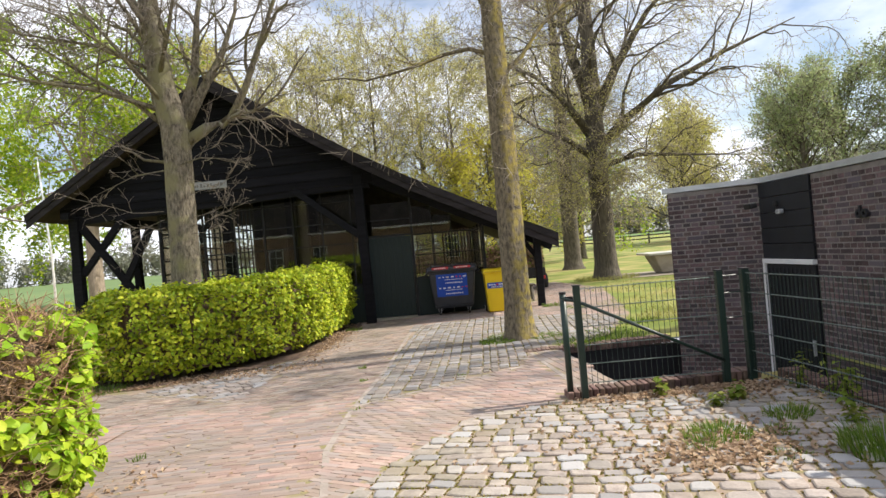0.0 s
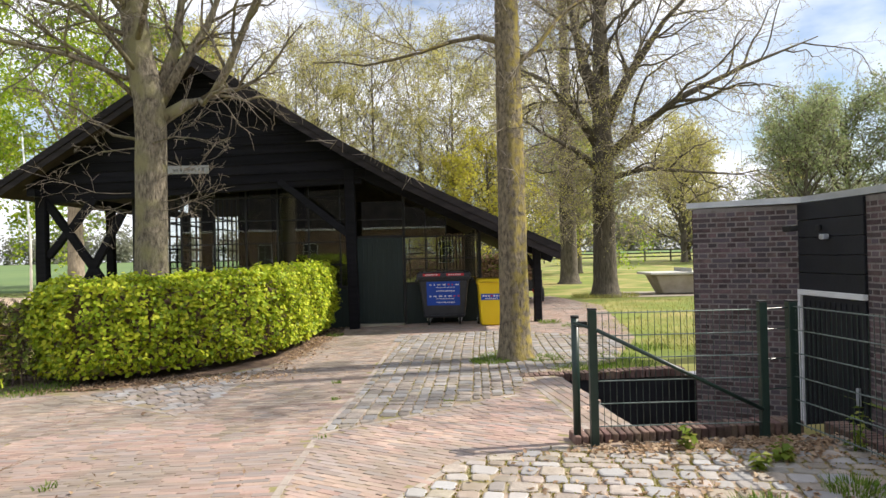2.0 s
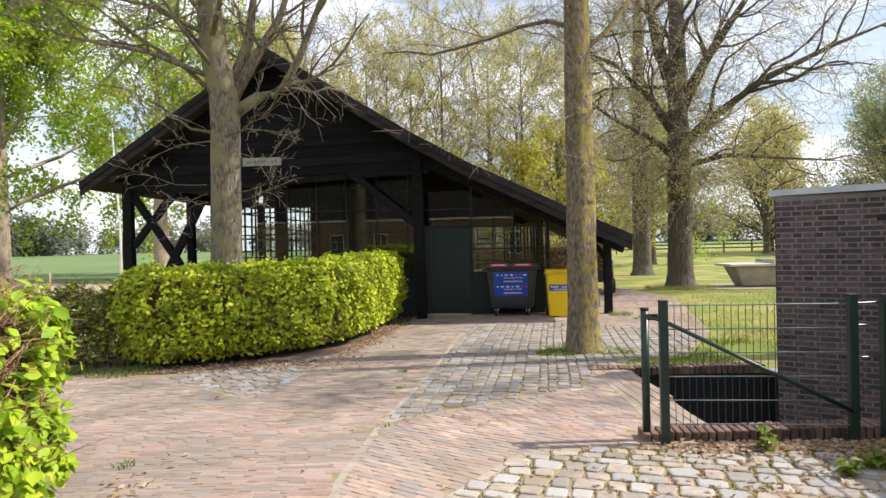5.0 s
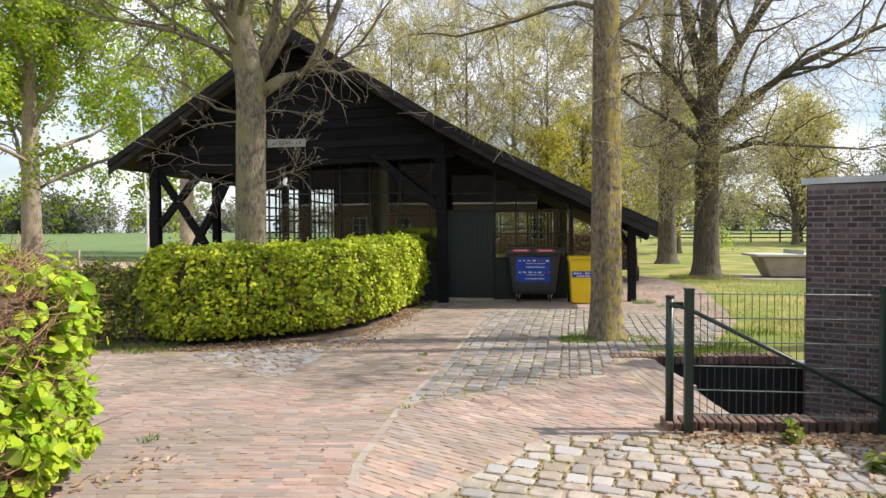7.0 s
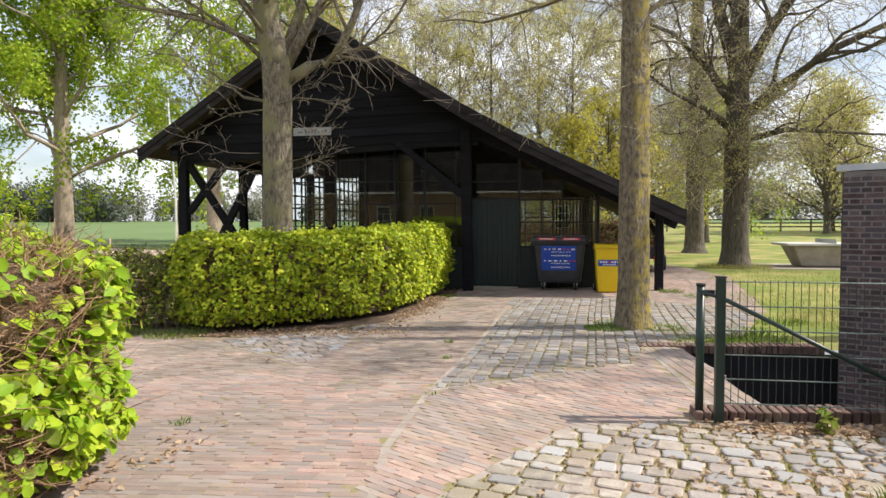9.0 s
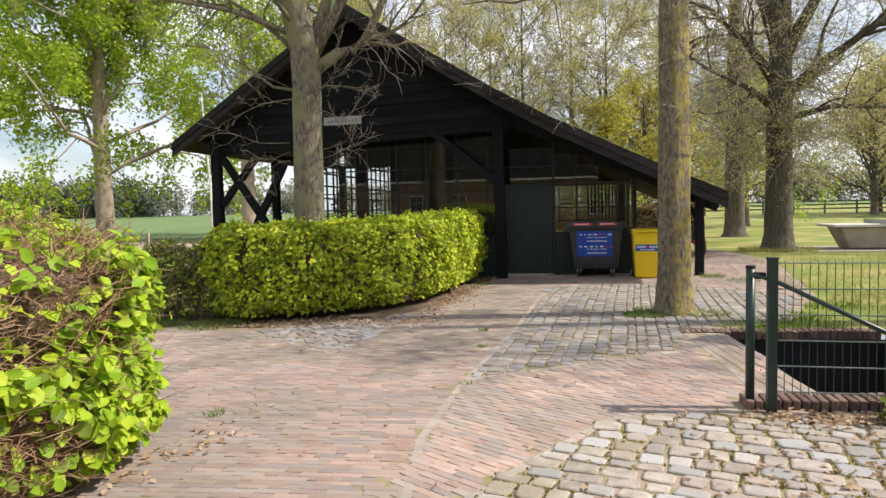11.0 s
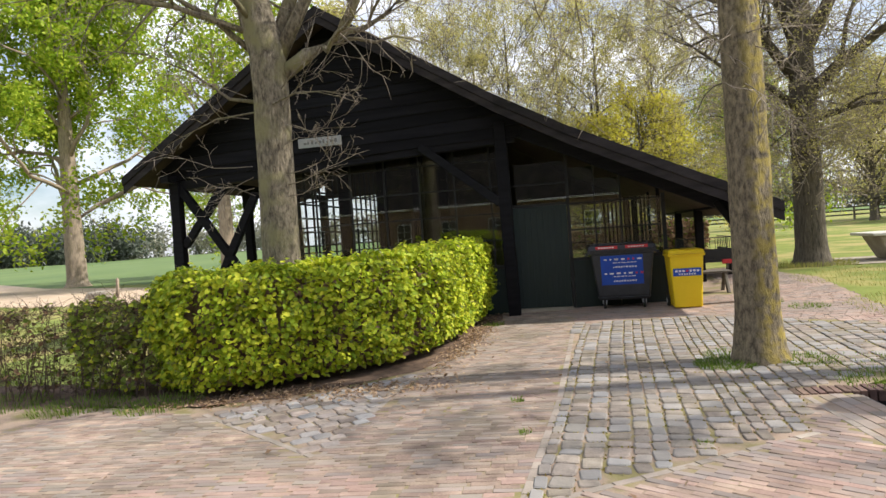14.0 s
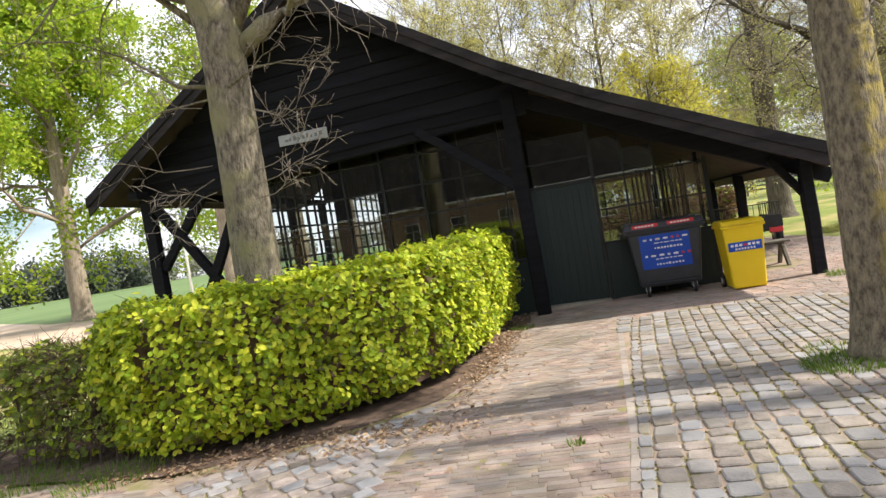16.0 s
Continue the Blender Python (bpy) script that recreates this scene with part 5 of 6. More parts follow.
rb = random.Random(12)
for row, (z, h, n) in enumerate(((-0.12, 0.036, 5), (-0.185, 0.016, 3), (-0.265, 0.032, 4), (-0.385, 0.036, 5), (-0.445, 0.016, 3), (-0.53, 0.032, 4))):
    x = -0.33 if n > 4 else -0.17
    while x < (0.32 if n > 4 else 0.22):
        w = rb.uniform(0.03, 0.085) if n != 4 else rb.uniform(0.022, 0.04)
        mt = M_WHITE if n != 5 or rb.random() < 0.6 else (M_RED if rb.random() < 0.5 else M_TOPC)
        part("letter_bar", box((x, -0.009, z - h / 2), (x + w, -0.0062, z + h / 2 * rb.uniform(0.5, 1)), MS), mt, st)
        x += w + (0.018 if n != 5 else 0.05)
big.rotation_euler.z = radians(-4)

yel = thing("wheelie_bin", "bright yellow two-wheeled bin with blue sticker band", "bin", at=(1.21, 15.66, 0.028))
part("body", taper_box((-0.235, -0.27, 0.235, 0.25), (-0.29, -0.31, 0.29, 0.33), 0.015, 0.95, 0.03), M_YELLOW, yel)
part("rim", taper_box((-0.31, -0.33, 0.31, 0.35), (-0.315, -0.335, 0.315, 0.355), 0.925, 0.965, 0.01), M_YELLOW, yel)
yl = part("lid", taper_box((-0.315, -0.345, 0.315, 0.355), (-0.285, -0.29, 0.285, 0.33), 0.97, 1.045, 0.022), M_YELLOW, yel, "yellow lid")
part("lip", box((-0.17, -0.365, 0.972), (0.17, -0.335, 0.995), None, 0.008), M_YELLOW, yl)
MY = pose(0, -0.312, 0.95, math.degrees(math.atan2(0.04, 0.93)))
ys = part("sticker", box((-0.235, -0.006, -0.37), (0.235, -0.001, -0.235), MY), M_BLUE, yel, "blue sticker band")
for i in range(7):
    part("letter_bar", box((-0.20 + i * 0.06, -0.009, -0.30), (-0.16 + i * 0.06, -0.0062, -0.265), MY), M_WHITE if i != 3 else M_RED, ys)
    part("letter_bar", box((-0.14 + i * 0.042, -0.009, -0.352), (-0.115 + i * 0.042, -0.0062, -0.325), MY), M_WHITE, ys)
bm = bmesh.new()
rod(bm, (-0.22, 0.40, 0.93), (0.22, 0.40, 0.93), 0.016, 8)
part("grip", bm, M_YELLOW, yel, "", True)
for x in (-0.27, 0.27):
    wheel(yel, x, 0.24, 0.10, 0.10, 0.045, False)

# ---- things on the lawn and under the roof ----
tt = thing("table_tennis_table", "outdoor concrete table tennis table with pale top", "table", at=(8.55, 23.4, gz(8.5, 23)))
part("top", box((-1.37, -0.76, 0.66), (1.37, 0.76, 0.74), None, 0.02), M_TOPC, tt, "pale smooth table top")
part("pedestal", taper_box((-0.85, -0.42, 0.85, 0.42), (-1.15, -0.6, 1.15, 0.6), 0.0, 0.655, 0.05), M_CONC, tt, "tapered concrete pedestal")
part("net", box((-0.012, -0.8, 0.745), (0.012, 0.8, 0.87), None, 0.004), M_ZINC, tt, "steel plate net")
sheet("path_slab", [(6.3, 22.1), (10.8, 21.9), (10.8, 24.7), (6.3, 24.9)], -0.015, M_CONC, "worn paved patch under the table")

trailer = thing("trailer", "small car trailer with mesh sides and red tail lamps", "trailer", at=(2.62, 21.4, gz(3, 21)))
part("bed", box((-0.55, -0.9, 0.40), (0.55, 0.9, 0.48), None, 0.01), M_STEEL, trailer)
for s in (-1, 1):
    sd_ = part("side_board", box((s * 0.55 - 0.015, -0.9, 0.48), (s * 0.55 + 0.015, 0.9, 0.72), None, 0.006), M_STEEL, trailer)
    bm = bmesh.new()
    for i in range(10):
        rod(bm, (s * 0.55, -0.88 + i * 0.195, 0.72), (s * 0.55, -0.88 + i * 0.195, 1.02), 0.008, 6)
    rod(bm, (s * 0.55, -0.9, 1.02), (s * 0.55, 0.9, 1.02), 0.012, 6)
    part("mesh_side", bm, M_STEEL, trailer)
    wheel(trailer, s * 0.68, 0.1, 0.24, 0.24, 0.13, False)
    part("tail_lamp", box((s * 0.40 - 0.14, -0.95, 0.36), (s * 0.40 + 0.14, -0.90, 0.47), None, 0.012), M_RED, trailer, "red and white tail lamp")
part("tailgate", box((-0.55, -0.91, 0.48), (0.55, -0.885, 0.74), None, 0.006), M_STEEL, trailer)
bm = bmesh.new()
for i in range(9):
    rod(bm, (-0.52 + i * 0.13, -0.9, 0.74), (-0.52 + i * 0.13, -0.9, 1.02), 0.007, 6)
rod(bm, (-0.55, -0.9, 1.02), (0.55, -0.9, 1.02), 0.012, 6)
part("mesh_tailgate", bm, M_STEEL, trailer)

bench = thing("picnic_bench", "weathered wooden picnic bench under the eaves", "bench", at=(1.95, 17.6, 0.04))
for i in range(3):
    part("plank", box((-0.45, -0.2 + i * 0.14, 0.42), (0.45, -0.08 + i * 0.14, 0.46), None, 0.006), M_GREYWOOD, bench)
for s in (-1, 1):
    part("leg", beam((s * 0.36, -0.28, 0.0), (s * 0.36, 0.02, 0.42), 0.06, 0.09), M_GREYWOOD, bench)
    part("leg", beam((s * 0.36, 0.30, 0.0), (s * 0.36, 0.05, 0.42), 0.06, 0.09), M_GREYWOOD, bench)

paddock = thing("paddock_fence", "grey wooden post-and-rail fence round the meadow", "fence")
for i in range(26):
    x = -4 + i * 2.6
    y = 72 - 0.14 * x
    z = gz(x, y)
    part("post", box((x - 0.07, y - 0.07, z - 0.2), (x + 0.07, y + 0.07, z + 1.25), None, 0.01), M_GREYWOOD, paddock)
    if i:
        for h in (0.45, 0.82, 1.15):
            part("rail", beam((x - 2.6, y + 0.364 - 0.09, gz(x - 2.6, y + 0.36) + h), (x, y - 0.09, z + h), 0.13, 0.05, up=(0, 1, 0)), M_GREYWOOD, paddock)

pole = thing("flag_pole", "slim white flag pole on the verge", "pole", at=(-20.9, 34.6, gz(-21, 35)))
part("mast", tube_mesh("mast", [(0, 0, -0.2), (0.0, 0, 3), (-0.35, 0, 8.5)], [0.07, 0.06, 0.04], M_WHITEPAINT, 10), None, pole)
part("finial", tube_mesh("finial", [(-0.35, 0, 8.5), (-0.355, 0, 8.6)], [0.06, 0.02], M_WHITEPAINT, 10), None, pole)
for x, y in ((-17.2, 29.3), (-21.4, 29.6)):
    stake = thing("stake", "short pale wooden stake beside the track", "stake", "stakes along the track", at=(x, y, gz(x, y)))
    part("shaft", beam((0, 0, -0.2), (0.05, 0, 0.85), 0.11, 0.11), M_BARK_PALE, stake)
    part("tip", taper_box((-0.055 + 0.05, -0.055, 0.055 + 0.05, 0.055), (0.03, -0.02, 0.07, 0.02), 0.85, 0.93, 0.0), M_BARK_PALE, stake)
stone = thing("boulder", "pale limestone block beside the track", "stone", at=(-22.2, 29.4, gz(-22, 29)))
bm = taper_box((-0.7, -0.3, 0.7, 0.3), (-0.5, -0.22, 0.55, 0.25), -0.05, 0.38, 0.1)
part("block", bm, M_CONC, stone)

# house across the yard, mirrored in the barn's glass
house = thing("house", "brick house with white sash windows behind the yard", "house")
part("wall", box((-34, -17.0, -0.3), (14, -16.6, 3.7)), mat("house_brick", (0.22, 0.14, 0.10), (0.36, 0.245, 0.18), 4, 0.9, 0.4, 40), house, "warm brown brick wall")
part("roof", beam((-34.4, -19.2, 6.35), (14.4, -19.2, 6.35), 0.3, 7.4, up=(0, 0.66, -0.75)), M_ROOF, house, "dark tiled roof")
part("gutter", box((-34.3, -16.6, 3.65), (14.3, -16.42, 3.80), None, 0.02), M_WHITEPAINT, house, "white gutter")
for i in range(11):
    x = -27.0 + i * 3.4
    wdw = part("window", box((x, -16.58, 1.0), (x + 1.1, -16.52, 2.7), None, 0.01), M_WHITEPAINT, house, "white sash window")
    for a in range(2):
        for b in range(3):
            part("pane", box((x + 0.08 + a * 0.5, -16.515, 1.08 + b * 0.53), (x + 0.52 + a * 0.5, -16.505, 1.56 + b * 0.53)), M_STEEL, wdw)


# ---- plants in the joints, fallen leaves ----
def tuft(name, label, cat, x, y, r, h, n, seed, leaf, flat=0.35):
    """A tuft of upright blades."""
    rr = random.Random(seed)
    vs, fs = [], []
    for i in range(n):
        a, d = rr.uniform(0, 6.283), r * math.sqrt(rr.random())
        bx, by = x + d * math.cos(a), y + d * math.sin(a)
        z = gz(bx, by)
        hh = h * rr.uniform(0.4, 1.1)
        lean = Vector((math.cos(a), math.sin(a), 0)) * hh * rr.uniform(0.1, 0.8)
        t = rr.uniform(0, 6.283)
        w = Vector((math.cos(t), math.sin(t), 0)) * rr.uniform(0.003, 0.006)
        p = Vector((bx, by, z - 0.01))
        o = len(vs)
        vs += [p - w, p + w, p + lean * 0.4 + Vector((0, 0, hh * 0.65)) + w * 0.7, p + lean * 0.4 + Vector((0, 0, hh * 0.65)) - w * 0.7, p + lean + Vector((0, 0, hh))]
        fs += [(o, o + 1, o + 2, o + 3), (o + 3, o + 2, o + 4)]
    return tagged(new(name, mesh_of(name, vs, fs, leaf)), label, cat, kind="stuff")


def weed(x, y, h, seed):
    """A broad-leaved weed: a stem with leaves, flower heads on top."""
    rr = random.Random(seed)
    ob = thing("weed", "leafy green weed growing from the joints", "plant", "weeds along the kerb", at=(0, 0, 0))
    vs, fs = [], []
    pos, nr = [], []
    z0 = gz(x, y)
    for k in range(rr.randint(3, 5)):
        d = Vector((rr.gauss(0, 0.25), rr.gauss(0, 0.25), 1)).normalized()
        hh = h * rr.uniform(0.6, 1.0)
        pts = [Vector((x, y, z0 - 0.02)) + d * hh * t + Vector((0, 0, 0)) for t in (0, 0.5, 1)]
        v, f = tube(pts, [0.006, 0.005, 0.003], 5)
        o = len(vs)
        vs += v
        fs += [tuple(i + o for i in q) for q in f]
        for j in range(9):
            t = rr.uniform(0.1, 1.0)
            a = rr.uniform(0, 6.28)
            pos.append(Vector((x, y, z0)) + d * hh * t + Vector((math.cos(a), math.sin(a), 0.1)) * 0.05)
            nr.append((math.cos(a) * 0.4, math.sin(a) * 0.4, 1))
    part("stems", mesh_of("stems", vs, fs, L_GRASS), None, ob)
    part("leaves", leaf_mesh("leaves", np.array([tuple(p) for p in pos]), np.array(nr), 0.085, L_BEECH_DARK, seed), None, ob)


L_LAWN = leaf_mat("lawn_blade", (0.22, 0.25, 0.055), (0.34, 0.34, 0.09), (0.46, 0.41, 0.16), 0.3)
k = 0
for x, y, r, h, n in ((4.7, 11.6, 1.3, 0.07, 2600), (5.2, 14.0, 1.9, 0.07, 2600), (6.5, 18.5, 2.6, 0.08, 3000), (5.6, 22.6, 1.1, 0.16, 1500), (2.3, 10.15, 0.8, 0.06, 500), (0.80, 10.72, 0.33, 0.08, 1000), (1.55, 10.75, 0.33, 0.06, 600), (0.95, 11.2, 0.30, 0.07, 300), (1.93, 4.85, 0.24, 0.09, 520), (2.62, 5.15, 0.18, 0.09, 320), (2.80, 4.2, 0.3, 0.17, 620), (2.36, 4.8, 0.14, 0.06, 150), (1.72, 4.62, 0.10, 0.08, 90), (2.2, 4.3, 0.14, 0.05, 90),
                      (-3.0, 6.0, 0.08, 0.07, 40), (-2.2, 14.9, 0.2, 0.09, 160), (2.5, 15.4, 0.25, 0.10, 220), (2.9, 14.6, 0.3, 0.08, 200), (2.6, 10.6, 0.35, 0.06, 260), (3.3, 11.3, 0.35, 0.08, 300),
                      (-5.6, 10.15, 0.5, 0.09, 700), (-6.8, 10.3, 0.6, 0.10, 900), (-8.2, 10.35, 0.7, 0.10, 900), (-1.35, 9.6, 0.06, 0.07, 50), (-1.2, 8.6, 0.05, 0.05, 40), (0.1, 8.2, 0.05, 0.05, 30), (-1.1, 7.0, 0.06, 0.05, 30), (1.9, 9.75, 0.4, 0.08, 300), (2.6, 9.9, 0.4, 0.09, 300)):
    k += 1
    tuft("grass_tuft", "fresh green grass growing from the joints", "grass", x, y, r, h, n, 100 + k, L_LAWN if r > 1 else L_GRASS)
for i, (x, y, h) in enumerate(((1.95, 6.15, 0.22), (2.25, 5.6, 0.15), (2.5, 5.75, 0.17), (3.12, 5.9, 0.34), (3.2, 5.5, 0.42), (3.15, 5.15, 0.36), (2.95, 4.8, 0.2))):
    weed(x, y, h, 200 + i)
g = np.random.default_rng(9)
fall = []
for cx, cy, sx, sy, n in ((2.1, 6.2, 0.5, 0.09, 650), (2.7, 6.05, 0.25, 0.15, 350), (1.95, 4.6, 0.26, 0.22, 620), (1.6, 4.35, 0.2, 0.15, 160), (1.5, 5.2, 0.6, 0.5, 240), (3.2, 4.6, 0.1, 0.9, 200), (-3.6, 10.3, 0.9, 0.18, 200), (-2.45, 13.3, 0.12, 1.3, 300), (-1.5, 6.5, 1.6, 2.5, 50), (1.62, 7.6, 0.06, 0.7, 120), (-2.75, 5.4, 0.15, 0.4, 60), (-2.35, 13.4, 0.16, 1.5, 420), (-3.4, 10.4, 0.8, 0.2, 420), (-4.9, 10.0, 0.6, 0.12, 160)):
    fall.append(np.stack([g.normal(cx, sx, n), g.normal(cy, sy, n)], axis=1))
fall = np.concatenate(fall)
fall = fall[~(((fall[:, 0] > 1.5) & (fall[:, 1] > 6.35)) | ((fall[:, 0] > 3.3) & (fall[:, 1] < 6.8)))]
pos = np.array([(x, y, gz(x, y) + 0.022) for x, y in fall])
nr = np.tile((0, 0, 1.0), (len(pos), 1)) + g.normal(0, 0.35, (len(pos), 3))
tagged(new("fallen_leaves", leaf_mesh("fallen_leaves", pos, nr, 0.055, leaf_mat("litter_leaf", (0.26, 0.165, 0.10), (0.40, 0.275, 0.17), (0.52, 0.39, 0.26), 0.3), 91)), "dry brown leaves scattered over the paving", "leaves", kind="stuff")

# ---- paving, kerbs and brickwork: piece by piece ----
def cells(poly, angle, lx, ly, gap, jit, seed, stagger=0.5, twist=0.02):
    """Places of pieces laid in rows over an area: centre, turn, length, width."""
    rr = random.Random(seed)
    ca, sa = math.cos(angle), math.sin(angle)
    cx, cy = sum(p[0] for p in poly) / len(poly), sum(p[1] for p in poly) / len(poly)
    R = max(math.hypot(p[0] - cx, p[1] - cy) for p in poly) + 0.5
    out = []
    j = 0
    v = -R
    while v < R:
        w = ly * rr.uniform(1 - jit, 1 + jit)
        u = -R + (lx * stagger if j % 2 else 0) + rr.uniform(-jit, jit) * lx
        bend = 0.03 * math.sin(v * 1.1)
        while u < R:
            ln = lx * rr.uniform(1 - jit, 1 + jit)
            mu, mv = u + ln / 2, v + w / 2 + bend + 0.02 * math.sin(u * 0.9)
            x, y = cx + mu * ca - mv * sa, cy + mu * sa + mv * ca
            if inside(poly, x, y):
                out.append((x, y, angle + rr.uniform(-twist, twist), ln - gap, w - gap))
            u += ln
        v += w
        j += 1
    return out


def brick_shape(l, w, h, b):
    """Eight outer and four top corners of a paver with worn edges."""
    v = [(sx * l / 2, sy * w / 2, -0.03) for sx, sy in ((-1, -1), (1, -1), (1, 1), (-1, 1))]
    v += [(sx * l / 2, sy * w / 2, h - b) for sx, sy in ((-1, -1), (1, -1), (1, 1), (-1, 1))]
    v += [(sx * (l / 2 - b), sy * (w / 2 - b), h) for sx, sy in ((-1, -1), (1, -1), (1, 1), (-1, 1))]
    f = [(8, 9, 10, 11)]
    for o in (0, 4):
        f += [(o + i, o + (i + 1) % 4, o + 4 + (i + 1) % 4, o + 4 + i) for i in range(4)]
    return v, f


def sett_shape(l, w, h, rr):
    """A hewn granite sett: uneven four-sided outline with knocked corners, nearly flat top."""
    ring = []
    for sx, sy in ((-1, -1), (1, -1), (1, 1), (-1, 1)):
        jx, jy = rr.uniform(0.84, 1.06), rr.uniform(0.84, 1.06)
        cx, cy = sx * jx * l / 2, sy * jy * w / 2
        k = rr.uniform(0.14, 0.34)
        a, b = (cx - sx * k * l / 2, cy), (cx, cy - sy * k * w / 2)
        ring += [b, a] if sx * sy < 0 else [b, a]
    order = sorted(ring, key=lambda p: math.atan2(p[1] / w, p[0] / l))
    n = 8
    v = [(x, y, -0.03) for x, y in order] + [(x, y, h * 0.45) for x, y in order] + [(x * 0.87, y * 0.87, h * rr.uniform(0.86, 1.0)) for x, y in order] + [(0, 0, h * 1.01)]
    f = []
    for o in (0, n):
        f += [(o + i, o + (i + 1) % n, o + n + (i + 1) % n, o + n + i) for i in range(n)]
    f += [(2 * n + i, 2 * n + (i + 1) % n, 3 * n) for i in range(n)]
    return v, f


def lay(name, par, material, places, kind, seed, single=None, label=""):
    """Lay pieces; those that single(x, y) picks are objects of their own, the rest is one mesh."""
    rr = random.Random(seed)
    shapes = []
    for i in range(14):
        v, f = brick_shape(1, 1, 1, 0.0) if kind == "brick" else sett_shape(1, 1, 1, rr)
        shapes.append((v, f))
    vs, fs, count, protos = [], [], 0, {}
    for (x, y, a, l, w) in places:
        z = gz(x, y) + (rr.uniform(-0.002, 0.0015) if kind == "brick" else rr.uniform(-0.005, 0.004))
        tx, ty = (rr.gauss(0, 0.007), rr.gauss(0, 0.007)) if kind == "brick" else (rr.gauss(0, 0.016), rr.gauss(0, 0.016))
        s = rr.randrange(14)
        if single and count < 300 and single(x, y):
            if s not in protos:
                v, f = brick_shape(l, w, 0.004, 0.003) if kind == "brick" else sett_shape(1, 1, 0.014, rr)
                protos[s] = mesh_of(name, v, f, material, False)
            ob = part(name, protos[s], None, par)
            ob.location, ob.rotation_euler = (x, y, z), (tx, ty, a)
            if kind != "brick":
                ob.scale = (l, w, 1)
            count += 1
            continue
        v, f = brick_shape(l, w, 0.004, 0.003) if kind == "brick" else shapes[s]
        ca, sa = math.cos(a), math.sin(a)
        o = len(vs)
        for px, py, pz in v:
            if kind != "brick":
                px, py, pz = px * l, py * w, (pz * 0.014 if pz > 0 else pz)
            vs.append((x + px * ca - py * sa, y + px * sa + py * ca, z + pz + px * ty + py * tx))
        fs += [tuple(i + o for i in q) for q in f]
    if vs:
        ob = part(name + "s", mesh_of(name + "s", vs, fs, material, False), None, par, label)
        ob["kind"] = "stuff"


NEAR_SETTS = cells(R2, radians(-14), 0.185, 0.15, 0.019, 0.28, 301, twist=0.13)
FAR_SETTS = cells(R3, radians(86), 0.18, 0.15, 0.008, 0.36, 303, twist=0.11)
lay("sett", pavement, M_COBBLE, NEAR_SETTS, "sett", 302, lambda x, y: 0.0 < x < 3.3 and 3.2 < y < 6.4, "uneven grey granite setts")
lay("sett", pavement, M_COBBLE, FAR_SETTS, "sett", 304, None, "uneven grey granite setts")
lay("sett", pavement, M_COBBLE, cells(R5, radians(40), 0.17, 0.15, 0.007, 0.2, 305), "sett", 306, None, "uneven grey granite setts")
LEDGE = [(1.17, 9.38), (1.56, 9.38), (1.75, 6.80), (1.36, 6.80)]
lay("ledge_paver", pavement, M_PAVER, cells(LEDGE, radians(97), 0.205, 0.10, 0.004, 0.05, 313), "brick", 314, None, "pale bricks along the cellar edge")
# moss and seedlings in the joints of the setts
mp_, mn_ = [], []
rm = random.Random(92)
for x, y, a, l, w in NEAR_SETTS + FAR_SETTS:
    grown = noise.noise(Vector((x * 1.7, y * 1.7, 0))) + 0.25
    if y < 1.5 or grown < 0:
        continue
    for k in range(int((4 + grown * 26) * (1.0 if y < 6.5 else 0.35))):
        if rm.random() < 0.5:
            u, v = rm.uniform(-l / 2, l / 2), rm.choice((-1, 1)) * (w / 2 + 0.007)
        else:
            u, v = rm.choice((-1, 1)) * (l / 2 + 0.007), rm.uniform(-w / 2, w / 2)
        px, py = x + u * math.cos(a) - v * math.sin(a), y + u * math.sin(a) + v * math.cos(a)
        mp_.append((px, py, gz(px, py) + 0.007))
        mn_.append((rm.gauss(0, 1), rm.gauss(0, 1), 0.5))
tagged(new("joint_moss", leaf_mesh("joint_moss", np.array(mp_), np.array(mn_), 0.026, leaf_mat("moss", (0.20, 0.17, 0.045), (0.30, 0.235, 0.075), (0.24, 0.26, 0.05), 0.3), 92)), "yellow-green moss in the joints of the setts", "moss", kind="stuff")
lay("paver", pavement, M_PAVER, cells(R4, radians(-32), 0.205, 0.062, 0.003, 0.05, 307), "brick", 308, lambda x, y: x > 0.3 and y < 8.4, "clay bricks laid on edge")
YARD = cells(R1A, radians(4), 0.205, 0.062, 0.0035, 0.08, 309)
WORN = [p for p in YARD if p[1] + 1.3 * noise.noise(Vector((p[0] * 0.8, p[1] * 0.8, 3.0))) + 1.0 * noise.noise(Vector((p[0] * 5, p[1] * 5, 5.0))) > 7.7]
lay("paver", pavement, M_PAVER, sorted(set(YARD) - set(WORN)), "brick", 310, None, "clay bricks laid on edge")
lay("paver", pavement, M_PAVER_WORN, WORN, "brick", 315, None, "weathered brown clay bricks laid on edge")
lay("paver", pavement, M_PAVER, cells(R1B, radians(0), 0.205, 0.062, 0.003, 0.05, 311), "brick", 312, None, "clay bricks laid on edge")



def border(pts, l, w):
    """Places of a single course of pieces along a line."""
    out = []
    for (x0, y0), (x1, y1) in zip(pts, pts[1:]):
        ln, a = math.hypot(x1 - x0, y1 - y0), math.atan2(y1 - y0, x1 - x0)
        n = max(1, int(ln / l))
        for i in range(n):
            t = (i + 0.5) / n
            out.append((x0 + (x1 - x0) * t, y0 + (y1 - y0) * t, a, ln / n - 0.007, w - 0.008))
    return out


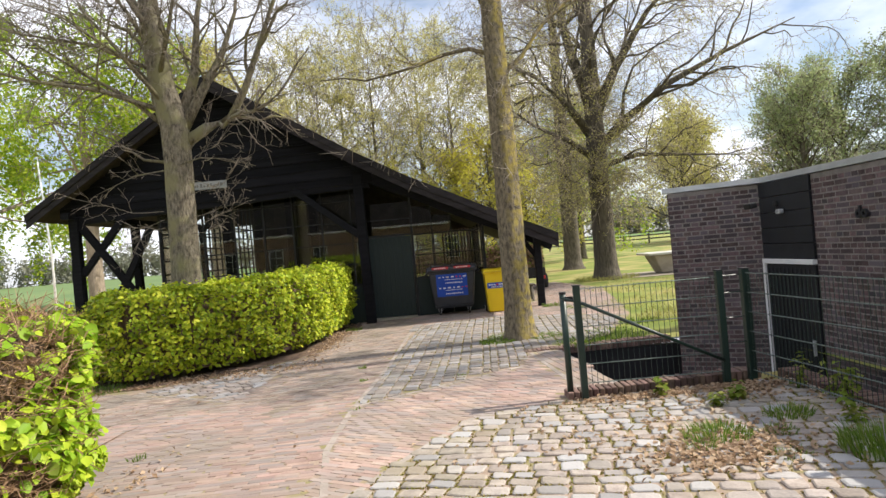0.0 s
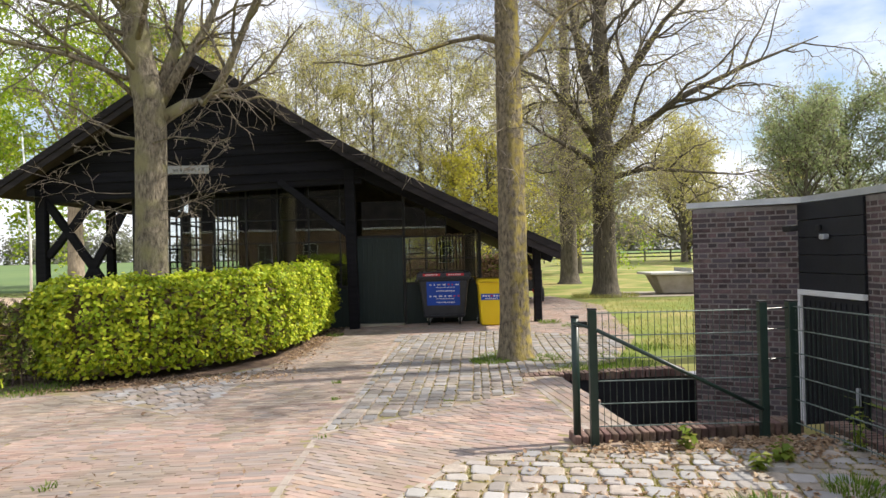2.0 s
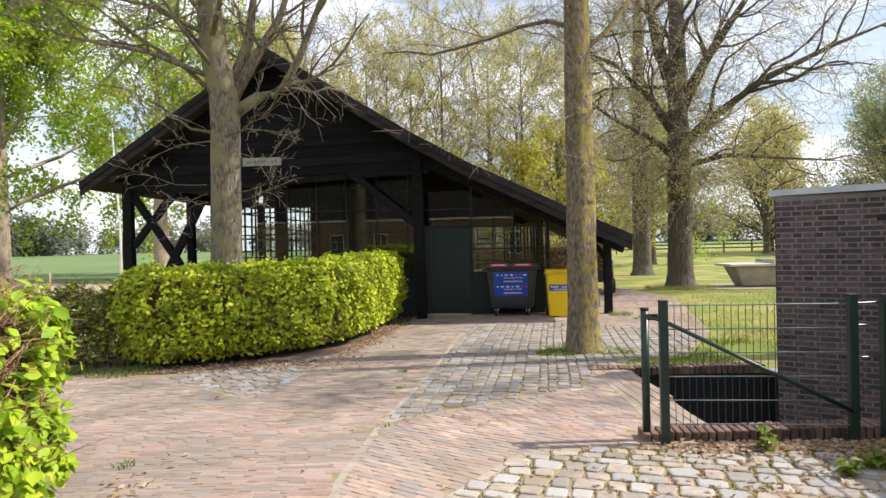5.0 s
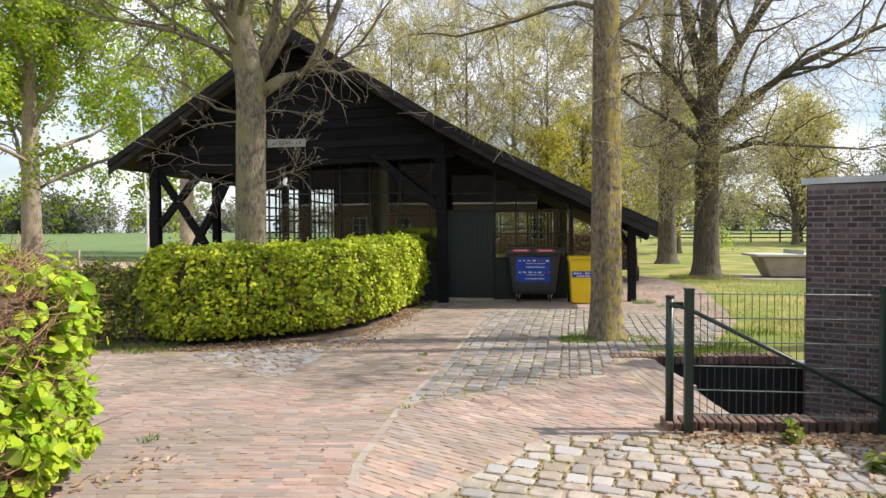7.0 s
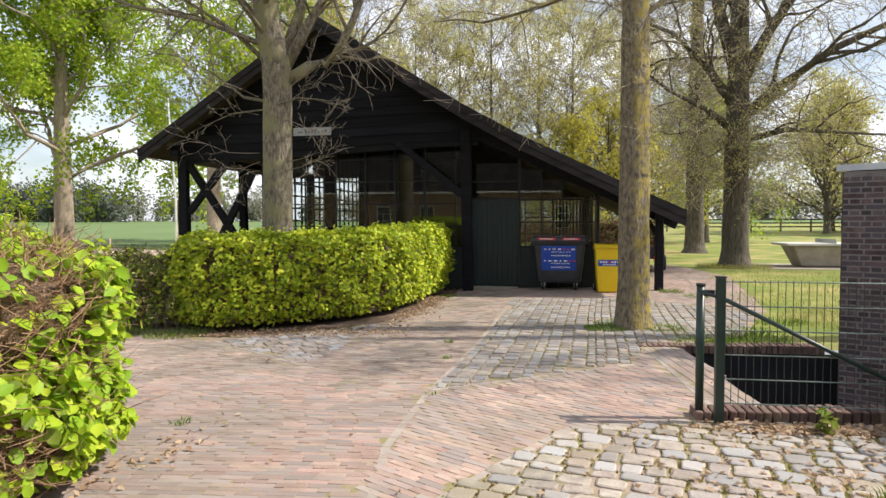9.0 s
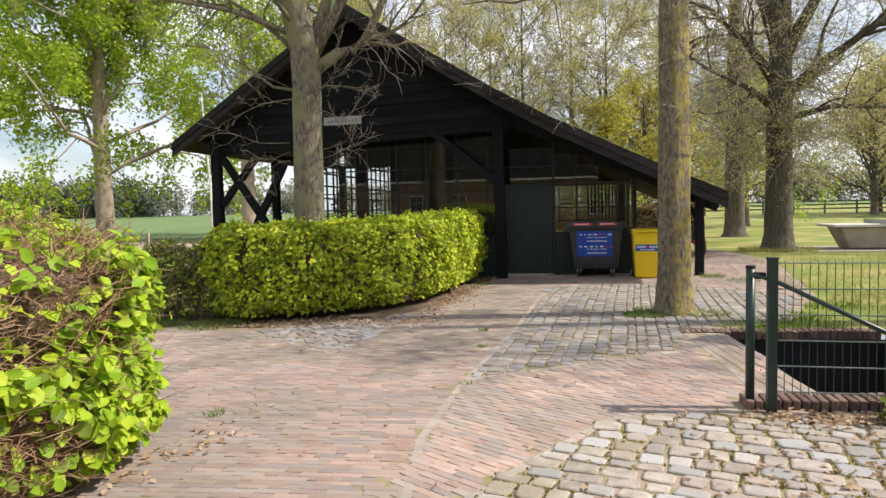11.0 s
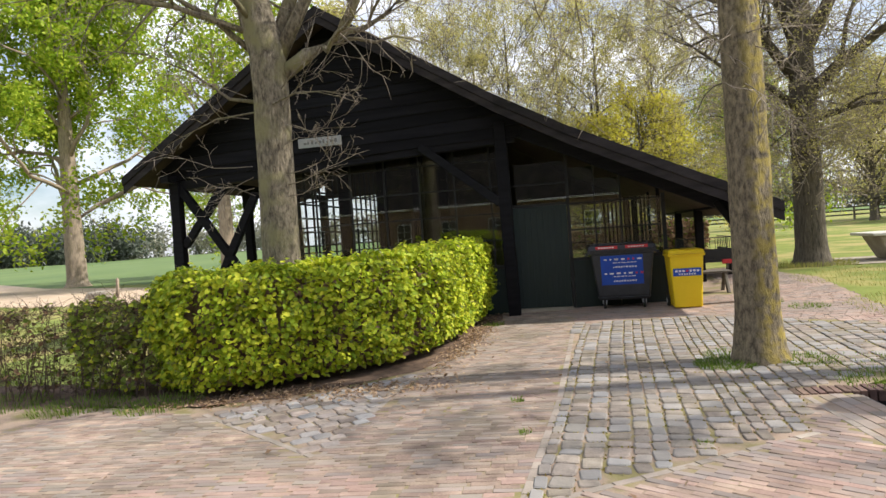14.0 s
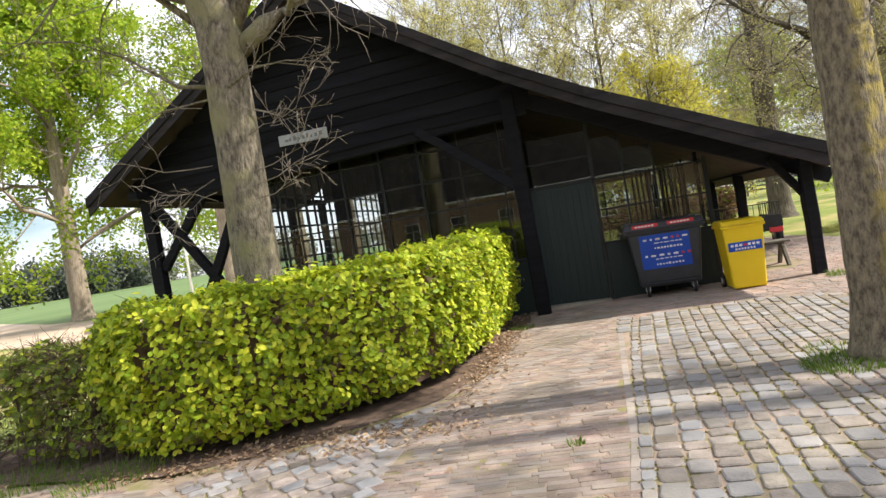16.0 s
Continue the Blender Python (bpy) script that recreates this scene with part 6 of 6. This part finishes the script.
M_GREYPAVER = mat("grey_paver", (0.27, 0.235, 0.20), (0.37, 0.32, 0.275), 5, 0.85, 0.35, 60, island=0.12)
lay("border_paver", pavement, M_GREYPAVER, [p for line in ([(-0.79, 14.4), (-0.95, 9.5), (-1.13, 7.17), (0.90, 8.39)], [(-1.14, 7.05), (-1.16, 5.6), (-0.98, 4.5)], [(1.06, 6.42), (0.15, 6.145), (-0.28, 5.43), (-0.77, 4.5), (-1.42, 3.2)], [(1.13, 9.32), (1.33, 6.8)], [(-2.78, 8.12), (-4.7, 9.62)], [(-2.8, 8.15), (-2.7, 11.0)]) for p in border(line, 0.2, 0.07)], "brick", 320, None, "grey edging course")

# brick kerbs round the sunken area
kerb = thing("kerb", "low kerb of dark bricks on edge round the cellar area", "kerb", kind="structure")
rk = random.Random(8)
for i in range(31):
    t = i / 30
    x, y = 1.14 + 1.92 * t, 6.52 + 0.10 * t
    b = part("brick", box((-0.027, -0.11, -0.08), (0.027, 0.11, 0.075 + rk.uniform(-0.006, 0.006)), None, 0.012), M_KERB, kerb)
    b.location, b.rotation_euler = (x, y, gz(x, y)), (0, 0, rk.uniform(-0.05, 0.05))
for i in range(34):
    x, y = 1.08 + i * 0.065, 9.50
    if x > 3.2:
        break
    b = part("brick", box((-0.027, -0.11, -0.08), (0.027, 0.11, 0.018 + rk.uniform(-0.006, 0.006)), None, 0.006), M_KERB, kerb)
    b.location, b.rotation_euler = (x, y, gz(x, y)), (0, 0, rk.uniform(-0.04, 0.04))
for i in range(70):
    y = 6.5 - i * 0.065
    b = part("brick", box((-0.10, -0.027, -0.08), (0.10, 0.027, 0.06 + rk.uniform(-0.006, 0.006)), None, 0.010), M_KERB, kerb)
    b.location, b.rotation_euler = (3.36, y, gz(3.3, y)), (0, 0, rk.uniform(-0.04, 0.04))
# brick facing of the annex
BL, BH, BJ = 0.198, 0.046, 0.016
protos = {}


def face_wall(m, length, z0, z1, single_to):
    rr = random.Random(int(length * 100))
    vs, fs = [], []
    rows = int((z1 - z0) / (BH + BJ))
    for j in range(rows):
        z = z0 + j * (BH + BJ)
        u = 0.0
        while u < length - 0.03:
            l = BL if j % 2 == 0 else (BL - BJ) / 2
            if u == 0.0 and j % 2 == 1:
                l = (BL - BJ) * 0.27
            l = min(l, length - u)
            d = rr.uniform(0.0012, 0.0035)
            lo, hi = (u, -0.02, z), (u + l, d, z + BH)
            if u < single_to and z > -0.3:
                key = (round(l, 3))
                if key not in protos:
                    protos[key] = from_bm("brick", box((0, -0.02, 0), (l, 0.0, BH), None, 0.004), M_BRICK)
                b = part("brick", protos[key], None, annex_wall)
                b.matrix_local = m @ Matrix.Translation((u, d, z)) @ pose(0, 0, 0, rr.uniform(-0.4, 0.4), rr.uniform(-0.5, 0.5), 0)
            else:
                bmx = [(a, e, c) for a in (lo[0], hi[0]) for e in (lo[1], hi[1]) for c in (lo[2], hi[2])]
                o = len(vs)
                vs += [m @ Vector(p) for p in bmx]
                fs += [tuple(o + i for i in q) for q in ((0, 1, 3, 2), (4, 6, 7, 5), (0, 4, 5, 1), (2, 3, 7, 6), (0, 2, 6, 4), (1, 5, 7, 3))]
            u += l + BJ
    if vs:
        part("bricks", mesh_of("bricks", vs, fs, mat("wall_brick_far", (0.068, 0.046, 0.047), (0.150, 0.100, 0.096), 9, 0.9, 0.5, 70, island=0.42, alt=(0.088, 0.074, 0.084))), None, annex_wall, "weathered brown bricks")["kind"] = "stuff"


face_wall(MA, (A1 - A0).length, -0.9, TOP - 0.02, 1.2)
face_wall(MBW, (B2 - B1).length, -0.9, TOP - 0.02, 0.35)
